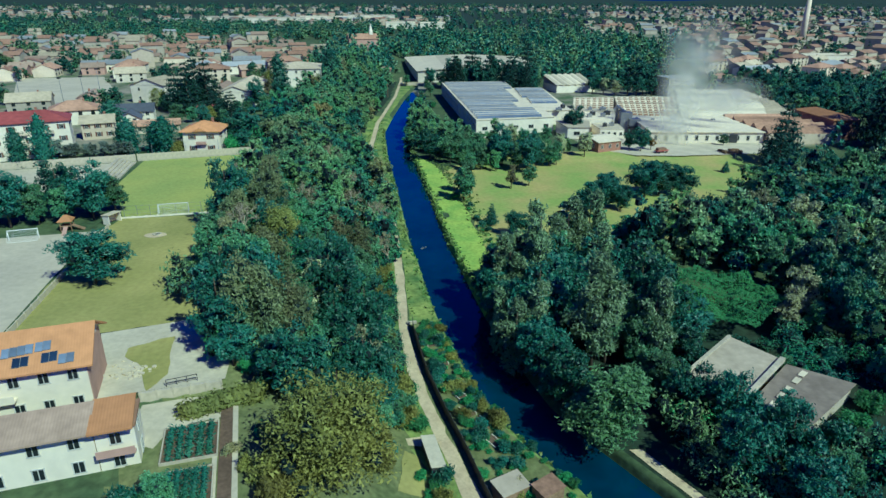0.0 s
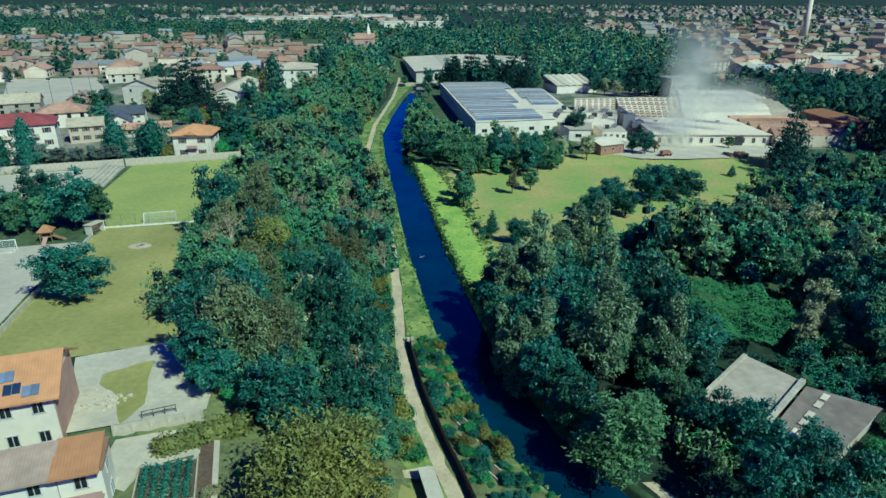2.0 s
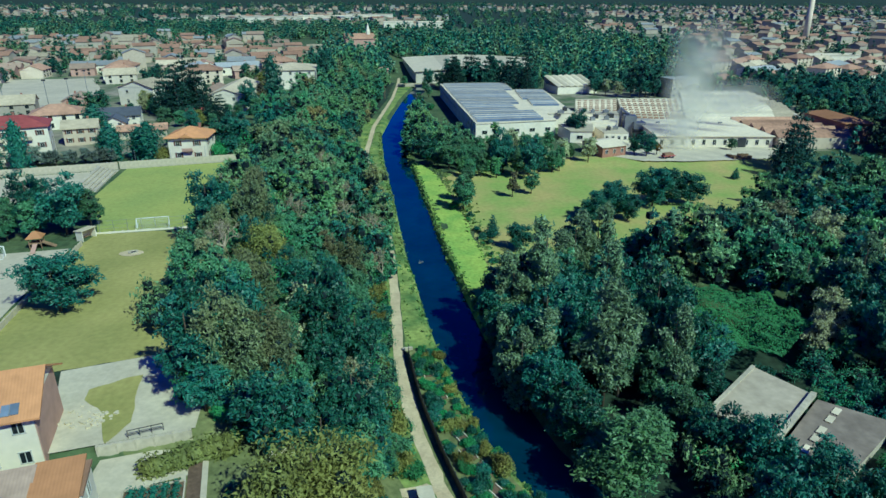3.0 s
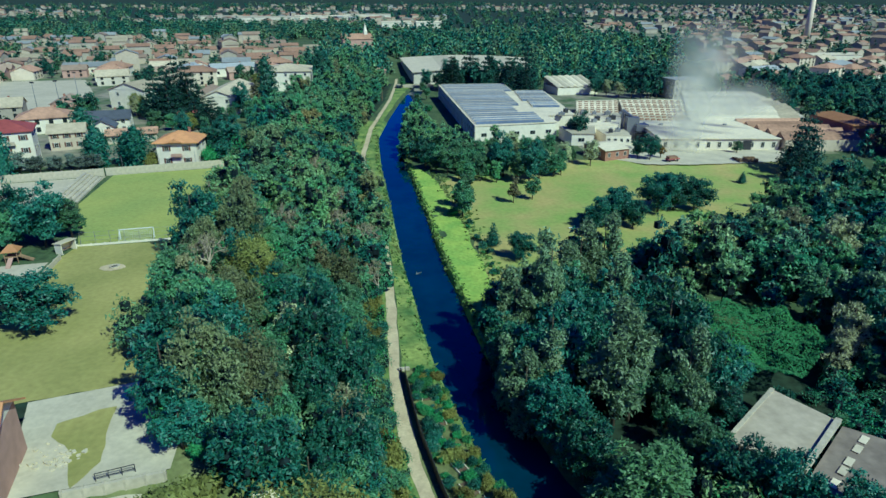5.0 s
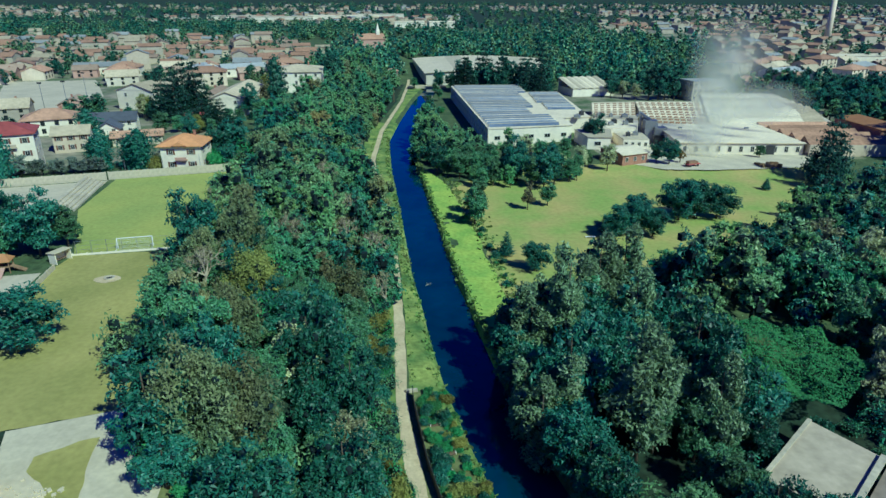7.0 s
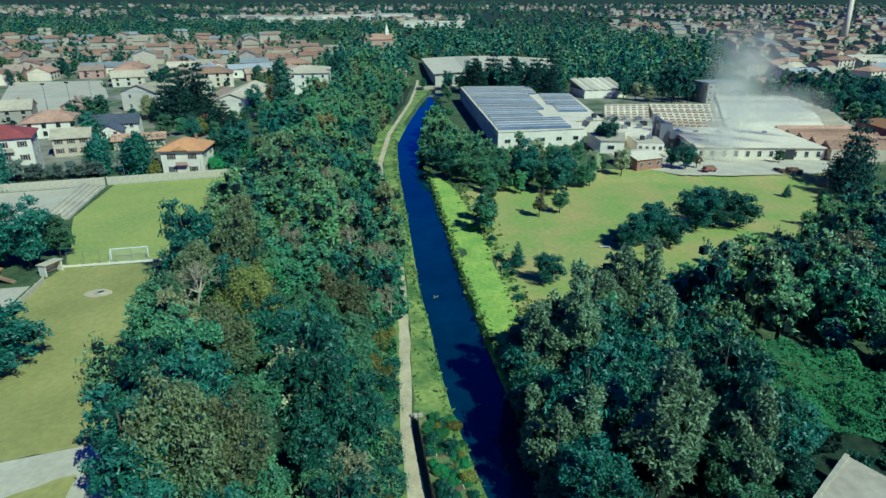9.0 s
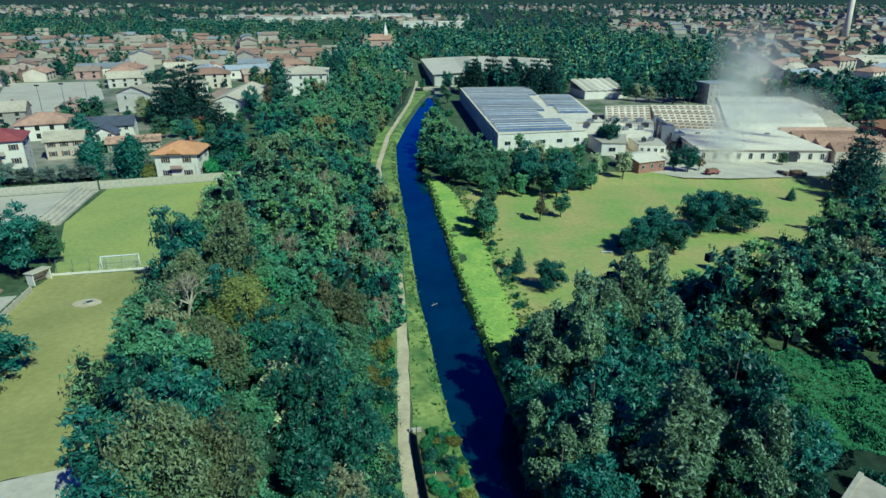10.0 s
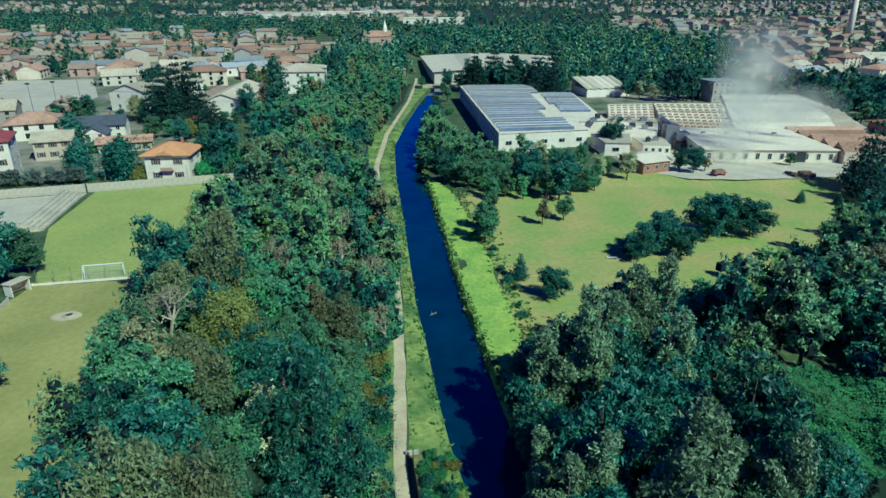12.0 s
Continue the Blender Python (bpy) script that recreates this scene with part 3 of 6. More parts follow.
KINDS = {
    "oak": leafy(1, "leaf", "broad green deciduous tree with a lobed crown", 10, 3.6, 2.2, 46, 6200, 0.29, 0.5, 1.25),
    "robinia": leafy(2, "leaf", "green deciduous tree with an open uneven crown", 11, 3.3, 2.6, 50, 6000, 0.28, 0.45, 1.05),
    "ash": leafy(3, "leaf_fresh", "tall green deciduous tree of the riverside wood", 12, 3.4, 2.6, 50, 6200, 0.29, 0.45, 1.1, 0.35),
    "dark": leafy(4, "leaf_dark", "dark green deciduous tree with a dense crown", 10, 3.8, 2.0, 46, 6000, 0.30, 0.5, 1.25),
    "lime": leafy(20, "leaf_dark", "round dense dark green tree standing in grass", 9.5, 3.8, 1.6, 60, 9000, 0.25, 0.6, 1.2, compact=True),
    "maple": leafy(22, "leaf_fresh", "full round bright green tree leaning over the water", 9.5, 3.9, 1.2, 60, 9000, 0.26, 0.6, 1.25, compact=True),
    "poplar": leafy(5, "leaf_dark", "tall narrow dark green poplar", 15, 2.4, 2.5, 24, 4200, 0.32, 0.8, 1.7, 0.3),
    "chestnut": leafy(6, "leaf_yellow", "wide tree with yellowing late-summer leaves", 9, 4.6, 1.8, 60, 17000, 0.19, 0.55, 1.35),
    "olive": leafy(18, "leaf_olive", "wide tree with olive leaves turning brown", 9.5, 4.2, 1.8, 56, 9000, 0.24, 0.5, 1.25),
    "gold": leafy(7, "leaf_gold", "small tree with golden yellow leaves", 8, 2.4, 2.5, 14, 2800, 0.28, 0.7, 1.3),
    "willow": leafy(8, "leaf_pale", "silvery pale green willow tree", 10, 3.2, 2.2, 40, 6000, 0.27, 0.55, 1.2),
    "aspen": leafy(21, "leaf_aspen", "tall pale green aspen with a loose crown", 12, 3.2, 2.0, 46, 6400, 0.27, 0.45, 1.05, 0.3),
    "grey": leafy(19, "leaf_grey", "grey-green willow tree", 10, 3.4, 2.0, 40, 5200, 0.28, 0.55, 1.2),
    "brown": leafy(9, "leaf_brown", "tree with dry browned leaves", 9, 2.6, 2.5, 18, 2800, 0.28, 0.6, 1.3),
    "bare": bare(10, "bare grey-brown leafless tree among green ones"),
    "cedar": cedar(11, "leaf_blue", "dark blue-green cedar with flat tiers of branches"),
    "spruce": cedar(12, "leaf_dark", "dark narrow conifer in layered tiers", 15, 3.6, 11, 3600),
    "cypress": column(13, "leaf_dark", "dark green cypress clipped to a column"),
    "shrub": bush(14, "ivy", "rounded green leafy shrub on rough ground"),
    "shrub_dark": bush(15, "leaf_dark", "dense dark green leafy shrub"),
    "shrub_pale": bush(16, "leaf_yellow", "yellow-green shrub of a garden"),
}
used = set()


def place(kind, x, y, size=1.0, z=None, tall=1.0, label=""):
    """Sets a plant of a kind on the ground, turned by chance."""
    m = Matrix.Translation((x, y, land(x, y) if z is None else z)) @ Matrix.Rotation(random.uniform(0, 6.28), 4, "Z") @ Matrix.Diagonal((size * random.uniform(0.88, 1.14), size * random.uniform(0.88, 1.14), size * tall, 1))
    ob = KINDS[kind]
    if kind in used:
        ob = copy_thing(ob, m)
    else:
        ob.matrix_basis = m
        used.add(kind)
    return tagged(ob, label)


FAR_TREES = []


def wood(poly, gap, kinds, sizes, keep_off=(), seed=1, near=0.0):
    """Trees over an area, on a shaken grid; past the line y = near they are joined into one woodland."""
    rng = random.Random(seed)
    xs, ys = [p[0] for p in poly], [p[1] for p in poly]
    names, weights = zip(*kinds)
    y, row = min(ys), 0
    while y < max(ys):
        x = min(xs) + (gap / 2 if row % 2 else 0)
        while x < max(xs):
            px, py = x + rng.uniform(-0.38, 0.38) * gap, y + rng.uniform(-0.38, 0.38) * gap
            kind, size, tall = rng.choices(names, weights)[0], rng.uniform(*sizes), rng.uniform(0.8, 1.3)
            if inside(px, py, poly) and not any(math.hypot(px - a, py - b) < r for a, b, r in keep_off):
                if py < near:
                    place(kind, px, py, size, tall=tall)
                else:
                    FAR_TREES.append((kind, px, py, size, tall))
            x += gap
        y, row = y + gap * 0.87, row + 1


def joined(name, pieces, mats, label, category):
    """Many plants in ONE mesh; pieces: vertices, faces and the material's place in mats."""
    v = np.concatenate([p[0] for p in pieces])
    off, loops, starts, idx, n = 0, [], [], [], 0
    for verts, faces, k in pieces:
        loops.append((faces + off).ravel())
        starts.append(np.arange(len(faces)) * faces.shape[1] + n)
        idx.append(np.full(len(faces), k))
        n += faces.size
        off += len(verts)
    me = bpy.data.meshes.new(name)
    loops, starts, idx = np.concatenate(loops), np.concatenate(starts), np.concatenate(idx)
    me.vertices.add(len(v))
    me.vertices.foreach_set("co", v.astype(np.float32).ravel())
    me.loops.add(len(loops))
    me.loops.foreach_set("vertex_index", loops.astype(np.int32))
    me.polygons.add(len(starts))
    me.polygons.foreach_set("loop_start", starts.astype(np.int32))
    me.polygons.foreach_set("material_index", idx.astype(np.int32))
    for k in mats:
        me.materials.append(M[k])
    me.update(calc_edges=True)
    me.validate()
    me.shade_flat()
    return tagged(new(name, me), label, category, kind="stuff")


def light_tree(seed, h, r, low, count, size, narrow=0.2, n=11):
    rng = np.random.default_rng(seed)
    c, q = lobes(rng, n, r, h - 1.0, low, r * (0.38 if n < 16 else 0.26), r * (0.58 if n < 16 else 0.46), narrow)
    s = cards(rng, *(clumps(rng, c, q, count // 20, 0.11 * r, 0.2 * r) if n > 15 else (c, q)), count, size, fine=size < 1)
    # Near-black boxes paint shade into the crown; the last box is the trunk
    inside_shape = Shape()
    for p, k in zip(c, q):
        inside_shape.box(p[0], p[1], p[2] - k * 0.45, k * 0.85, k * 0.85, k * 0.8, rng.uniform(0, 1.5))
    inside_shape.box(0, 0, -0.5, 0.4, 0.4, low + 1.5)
    return np.array(s.v), np.array(s.f), np.array(inside_shape.v), np.array(inside_shape.f)


LIGHT = {k: light_tree(*a) for k, a in {
    "oak": (31, 10, 3.6, 1.8, 1250, 0.42, 0.2, 22), "robinia": (32, 11, 3.2, 2.0, 1250, 0.40, 0.2, 22), "ash": (33, 12, 3.4, 2.0, 1300, 0.42, 0.25, 24), "dark": (34, 10, 3.8, 1.8, 1250, 0.42, 0.2, 22), "poplar": (35, 15, 2.4, 2, 1000, 0.44, 0.3, 18),
    "chestnut": (36, 9, 4.4, 1.8, 1300, 0.42, 0.2, 22), "aspen": (46, 12, 3.2, 2.0, 1300, 0.40, 0.25, 22), "olive": (45, 9, 4.0, 1.8, 1300, 0.42, 0.2, 22), "gold": (37, 8, 2.4, 2.2, 400, 0.5), "willow": (38, 10, 3.2, 2.0, 1250, 0.40, 0.2, 20), "brown": (39, 9, 2.6, 2.2, 400, 0.5), "spruce": (40, 15, 3.2, 1.5, 700, 0.6, 0.85),
    "cedar": (41, 16, 5, 1.5, 1000, 0.6, 0.75, 16), "shrub": (42, 3.4, 2.2, 0.6, 480, 0.22, 0.2, 7), "far": (43, 10, 4.0, 1.5, 84, 1.4, 0.2, 5), "far_tall": (44, 16, 3.2, 1.5, 92, 1.4, 0.2, 5)}.items()}
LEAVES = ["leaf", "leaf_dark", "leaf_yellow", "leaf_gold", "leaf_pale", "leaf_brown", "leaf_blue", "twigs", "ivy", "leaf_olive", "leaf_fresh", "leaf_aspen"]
LEAF_OF = {"oak": 0, "robinia": 0, "ash": 10, "aspen": 11, "dark": 1, "poplar": 1, "chestnut": 2, "gold": 3, "willow": 4, "brown": 5, "spruce": 1, "cedar": 6, "shrub": 0, "far": 0, "far_tall": 1, "ivy": 8, "olive": 9}


def woodland(name, rows, label, category="wood"):
    rng = random.Random(5)
    out = []
    for kind, x, y, size, tall in rows:
        kind = "brown" if kind == "bare" else kind
        if y > 460:
            kind = {"poplar": "far_tall", "spruce": "far_tall"}.get(kind, "far")
        v, f, v2, f2 = LIGHT[kind]
        a = rng.uniform(0, 6.28)
        turn = np.array(((math.cos(a), -math.sin(a), 0), (math.sin(a), math.cos(a), 0), (0, 0, 1)))
        spot = np.array((x, y, land(x, y)))
        out.append(((v * (size, size, size * tall)) @ turn.T + spot, f, rng.choice((0, 1, 1, 1, 0, 1, 11)) if kind in ("far", "far_tall") else rng.choice((0, 0, 1, 8, 1, 0)) if kind == "shrub" else LEAF_OF[kind]))
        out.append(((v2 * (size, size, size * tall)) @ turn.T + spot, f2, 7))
    joined(name, out, LEAVES, label, category)


# wood on the slope between the terrace and the path
SLOPE_KINDS = [("oak", 4), ("robinia", 5), ("ash", 3), ("dark", 4), ("brown", 0.2), ("bare", 0.9), ("olive", 1.6), ("willow", 0.2), ("shrub", 1)]
wood([(-28, 74), (-30, 78), (-34, 87), (-38, 93), (-43, 107), (-43, 126), (-47.5, 146), (-48.5, 172), (-53, 188), (-58, 215), (-62, 240), (-66, 290), (-60, 330), (-56, 380), (-66, 430), (-56, 480), (-34, 480), (-33, 330), (-34, 260),
      (-26.5, 222), (-18.6, 190), (-14.0, 166), (-11.4, 147), (-10.4, 132), (-12, 122), (-12, 105), (-10, 90), (-7, 80), (-6, 73), (-18, 66)],
     5.5, SLOPE_KINDS, (0.58, 1.25), [(-26, 73, 7), (-11, 52, 9)], 21, 124)
# wood on the right bank
BANK_KINDS = [("oak", 4), ("robinia", 4), ("ash", 3), ("dark", 4), ("aspen", 2), ("willow", 0.1), ("poplar", 0.6), ("shrub", 0.6)]
wood([(11.6, 113), (16, 122), (18, 128), (24, 133), (38, 141), (60, 147), (72, 154), (84, 174), (100, 184), (120, 198), (150, 203), (175, 196), (180, 150), (160, 110), (120, 84), (90, 70), (66, 92), (64, 112), (58, 122), (50, 122), (42, 116), (40, 100), (36, 84),
      (30, 72), (27.5, 68), (18.6, 80), (14.6, 92)],
     7.3, BANK_KINDS, (0.8, 1.45), [(49, 81, 11), (58, 75, 10), (52, 108, 9), (23.6, 69.4, 9)], 22, 114)
# trees before the factory
wood([(-13, 252), (-6, 238), (4, 220), (14, 213), (26, 215), (46, 223), (55, 234), (52, 242), (36, 246), (14, 250), (0, 300), (-10, 330), (-14, 300), (-17, 270)],
     5.8, [("oak", 4), ("dark", 3), ("robinia", 3), ("ash", 2.5)], (0.75, 1.08), [(29, 246, 6), (33, 229, 5), (46, 235, 6), (57, 238, 6)], 23, 246)
for x, y, q in [(28.5, 246, 1.3), (33, 228.5, 1.0), (46, 234.5, 1.15), (56, 236.5, 1.15), (39, 232, 0.9)]:
    place("willow", x, y, q, tall=1.05)


# ---- buildings ----
def opening(w, h, frame_mat=True):
    """A window's frame and its pane, facing -y, to be shared."""
    f = Shape()
    for x, z, sx, sz in ((0, 0, w + 0.2, 0.1), (0, h - 0.1, w + 0.2, 0.1), (-w / 2, 0, 0.1, h), (w / 2, 0, 0.1, h), (0, 0, 0.07, h)):
        f.box(x, 0, z, sx, 0.16, sz)
    return f.mesh("window", M["frame"]), Shape().box(0, 0, 0.05, w, 0.06, h - 0.1).mesh("pane", M["glass"]), Shape().box(0, 0, 0, w * 0.48, 0.09, h).mesh("shutter", M["shutter"])


WINDOW = opening(1.1, 1.5)
TALL_WINDOW = opening(1.3, 2.2)
WIDE_WINDOW = opening(2.4, 1.6)


def set_window(parent, x, y, z, turn=0.0, kind=WINDOW, shutters=False):
    win = part("window", kind[0], "", parent, at=pose(x, y, z, 0, 0, turn))
    part("pane", kind[1], "", win)
    if shutters:
        for k in (-0.82, 0.82):
            part("shutter", kind[2], "", win, at=pose(k, 0, 0))
    return win


PLOTS = []


def house(x, y, w, d, h, turn, roof="gable", rise=2.0, wall="cream_wall", tile="tile", floors=2, cols=3, side=2, label="", shutters=False, z=None, category="house", over=0.6, chimney=True, sides=(0, 1, 3)):
    z0 = (land(x, y) if z is None else z)
    PLOTS.append((x, y, 0.5 * max(w, d) + 3.0))
    ob = thing("house", pose(x, y, z0, 0, 0, turn), label, category)
    walls = Shape().box(0, 0, -1.0, w, d, h + 1.0)
    if roof == "gable":
        walls.gable_end(w, d, h, rise)
    part("wall", walls, wall, ob)
    r = Shape()
    if roof == "gable":
        r.gable(w, d, h + 0.15, rise, over)
    elif roof == "hip":
        r.hip(w, d, h + 0.2, rise, over)
    else:
        r.slab([(-w / 2 - 0.2, -d / 2 - 0.2, h + 0.3), (w / 2 + 0.2, -d / 2 - 0.2, h + 0.3), (w / 2 + 0.2, d / 2 + 0.2, h + 0.3), (-w / 2 - 0.2, d / 2 + 0.2, h + 0.3)], 0.3)
    part("roof", r, tile, ob)
    if chimney:
        part("chimney", Shape().box(w * 0.22, d * 0.14, h, 0.6, 0.6, rise + 0.6).box(w * 0.22, d * 0.14, h + rise + 0.6, 0.8, 0.8, 0.15), "brick_wall", ob)
    per = h / floors
    for k in range(floors):
        zz = per * k + per * 0.34
        for i in range(cols):
            if 0 in sides:
                set_window(ob, (i + 0.5) / cols * w - w / 2, -d / 2 - 0.02, zz, 0, shutters=shutters)
        for i in range(side):
            if 1 in sides:
                set_window(ob, w / 2 + 0.02, (i + 0.5) / side * d - d / 2, zz, 90, shutters=shutters)
            if 3 in sides:
                set_window(ob, -w / 2 - 0.02, (i + 0.5) / side * d - d / 2, zz, -90, shutters=shutters)
    return ob


def corner(x, y, turn, w, d):
    """The centre of a house whose front right corner stands at x, y."""
    c, s = math.cos(radians(turn)), math.sin(radians(turn))
    return x - w / 2 * c - d / 2 * s, y - w / 2 * s + d / 2 * c


# villa behind the pitch
villa = house(-73.0, 194.6, 10.8, 10.4, 6.9, 5, "hip", 2.4, "white_wall", "tile_orange", 2, 2, 2, "white two-storey villa with an orange hipped tile roof", True, over=0.9)
part("dormer", Shape().add([(-2.0, -6.4, 7.2), (2.0, -6.4, 7.2), (0, -6.4, 8.2), (0, -3.6, 8.2), (-2.0, -5.0, 7.5), (2.0, -5.0, 7.5)], [(0, 1, 2), (1, 5, 3, 2), (0, 2, 3, 4)]), "tile_orange", villa)
for zz in (0.2, 3.1):
    part("balcony", Shape().box(0, -5.75, zz, 3.0, 1.0, 0.18).box(0, -6.22, zz, 3.0, 0.06, 0.95), "rose_wall", villa)
# red-roofed flats
cx, cy = corner(-111, 188, 26, 30, 12)
flats = house(cx, cy, 30, 12, 10.6, 26, "hip", 2.6, "white_wall", "tile_red", 3, 7, 2, "three-storey white block of flats with a dark red tile roof", True, category="apartment block")
for k in range(3):
    for x in (-9, 2, 9):
        b = part("balcony", Shape().box(x, -6.5, 0.4 + 3.4 * k, 3.6, 1.1, 0.16).box(x, -7.0, 0.4 + 3.4 * k, 3.6, 0.08, 1.0), "cream_wall", flats)
house(-117, 216, 10, 9, 5.6, 22, "gable", 1.9, "cream_wall", "tile_ochre", 2, 3, 2, "cream two-storey house with a pale ochre gabled roof", True)
house(-117.5, 241, 17, 9, 5.2, 18, "gable", 2.2, "white_wall", "slate", 2, 4, 2, "white house with a long dark blue-grey roof")
house(-112, 229, 7, 7, 4.6, 108, "gable", 2.0, "white_wall", "slate", 2, 2, 2, "white annex with a blue-grey gabled roof", chimney=False)
house(-101, 225, 15, 6, 3.0, 20, "gable", 1.3, "cream_wall", "tile", 1, 4, 1, "low outbuilding with a terracotta roof behind a hedge", chimney=False, category="outbuilding")
house(-128, 311, 40, 17, 8.0, 78, "gable", 2.8, "white_wall", "tile_ochre", 2, 6, 2, "large white hall with a wide ochre gabled roof", category="hall", chimney=False)
house(-89.5, 296, 42, 14, 7.0, 94, "gable", 2.6, "white_wall", "tile_ochre", 2, 6, 2, "long white building with an ochre gabled roof", category="hall", chimney=False)
house(-101, 300, 22, 8, 6.0, 94, "gable", 1.8, "cream_wall", "tile_brown", 2, 4, 2, "narrow house with a brown tiled roof beside the hall")
house(-77, 356, 24, 28, 10.0, 8, "hip", 2.6, "white_wall", "tile_ochre", 3, 5, 4, "large white three-storey school with a pale tile roof", category="school")
house(-74, 348, 16, 8, 7.0, 8, "gable", 1.5, "white_wall", "tile", 2, 4, 1, "white wing with a terracotta roof", chimney=False, category="school")
house(-95, 259, 6, 5, 3, 20, "gable", 1.2, "cream_wall", "tile_red", 1, 2, 1, "small garden house with a red roof", chimney=False)
house(-40, 485, 9, 8, 5.0, 5, "hip", 1.4, "rose_wall", "tile", 2, 3, 2, "rose-coloured house at the end of the path")

# church with its spire among the trees
church = house(-68, 592, 26, 11, 10, 20, "gable", 4, "rose_wall", "tile", 1, 5, 1, "small brick church with a terracotta roof and pale spire", category="church", chimney=False, z=13)
part("spire", Shape().box(8, 0, 8, 3, 3, 8).add([(6.5, -1.5, 16), (9.5, -1.5, 16), (9.5, 1.5, 16), (6.5, 1.5, 16), (8, 0, 23)], [(0, 1, 4), (1, 2, 4), (2, 3, 4), (3, 0, 4), (3, 2, 1, 0)]), "white_wall", church)

# the two houses on the edge of the terrace
TURN = 18
cx, cy = corner(-41.0, 60.2, TURN, 24, 9)
upper = house(cx, cy, 24, 9, 7.3, TURN, "gable", 2.5, "white_wall", "tile_orange", 2, 8, 0, "white two-storey house with an orange tile roof and solar panels", False, z=10.4, over=0.9, sides=(0,), chimney=False)
part("gable_face", Shape().box(12.06, 0, 0, 0.1, 8.9, 7.3), "rose_wall", upper)
SLOPE = math.atan2(2.5, 4.5)
panel = [Shape().box(0, 0, 0.0, 0.74, 1.22, 0.06).mesh("solar_panel", M[k]) for k in ("solar", "solar_dark")]
rim = Shape().box(0, 0, -0.03, 0.81, 1.30, 0.05).mesh("panel_frame", M["steel"])
for dx, dy in [(3.9, -2.75), (4.69, -2.67), (5.48, -2.61), (6.27, -2.55), (7.25, -2.47), (8.05, -2.41), (5.13, -4.0), (5.94, -3.95), (8.01, -3.85), (8.83, -3.8), (9.77, -4.25), (10.58, -4.2)]:
    p = part("solar_panel", panel[1 if -4.1 < dy < -3.7 else 0], "", upper, at=Matrix.Translation((dx, dy, 9.95 + dy * 2.5 / 4.5 + 0.06)) @ Matrix.Rotation(SLOPE, 4, "X"))
    part("panel_frame", rim, "", p)
for k in (3.5,):
    part("balcony", Shape().box(-3, -5.0, k, 15, 1.1, 0.16).box(-3, -5.5, k, 15, 0.08, 0.95), "white_wall", upper)
cx, cy = corner(-35.6, 50.2, TURN, 22, 4.4)
lower = house(cx, cy, 22, 4.4, 6.0, TURN, "none", 0, "white_wall", "tile_brown", 2, 6, 0, "white two-storey house with a brown lean-to tile roof", False, z=9.5, chimney=False, sides=(0,))
part("roof", Shape().slab([(-11.4, -3.3, 6.2), (11.0, -3.3, 6.2), (11.0, 1.3, 7.25), (-11.4, 1.3, 7.25)], 0.22), "tile_brown", lower)
cx, cy = corner(-31.9, 51.4, TURN, 3.8, 4.4)
wing = house(cx, cy, 3.8, 4.4, 5.6, TURN, "none", 0, "white_wall", "tile", 2, 1, 1, "end of the white house with its own terracotta roof and loggia", False, z=9.5, chimney=False, sides=(0, 1))
part("roof", Shape().slab([(-2.2, -3.5, 6.3), (2.0, -3.5, 6.3), (2.0, 1.6, 7.2), (-2.2, 1.6, 7.2)], 0.22), "tile_orange", wing)
part("loggia", Shape().box(0, -3.0, 3.0, 3.7, 0.6, 0.16).box(0, -3.3, 3.0, 3.7, 0.08, 0.9), "rose_wall", wing)


# ---- factory ----
def prism(plan, z0, z1):
    n = len(plan)
    v = [(x, y, z0) for x, y in plan] + [(x, y, z1) for x, y in plan]
    return Shape().add(v, [tuple(range(n - 1, -1, -1)), tuple(range(n, 2 * n))] + [(i, (i + 1) % n, (i + 1) % n + n, i + n) for i in range(n)])


def mix2(a, b, t):
    return a[0] + (b[0] - a[0]) * t, a[1] + (b[1] - a[1]) * t


def wall_windows(ob, a, b, count, z, kind=WINDOW):
    turn = math.degrees(math.atan2(b[1] - a[1], b[0] - a[0]))
    for i in range(count):
        x, y = mix2(a, b, (i + 0.5) / count)
        n = (math.sin(radians(turn)) * 0.04, -math.cos(radians(turn)) * 0.04)
        set_window(ob, x + n[0], y + n[1], z, turn, kind)


FL, FR, BR, BL = (16.8, 274.5), (52.0, 284.0), (42.5, 411), (2.4, 406)
hall = thing("factory_hall", Matrix(), "long white factory hall with rows of solar panels on its roof", "factory")
part("wall", prism([FL, FR, (50, 300), (63, 303), (61.5, 378), (43, 380), BR, BL], -1, 6.6), "white_wall", hall)
part("roof", prism([(FL[0] - 0.3, FL[1] - 0.3), (FR[0] + 0.3, FR[1] - 0.3), (50.3, 299.7), (63.3, 302.7), (61.8, 378.3), (43.3, 380.3), (BR[0], BR[1] + 0.3), (BL[0] - 0.3, BL[1])], 6.6, 6.95), "sheet_white", hall)


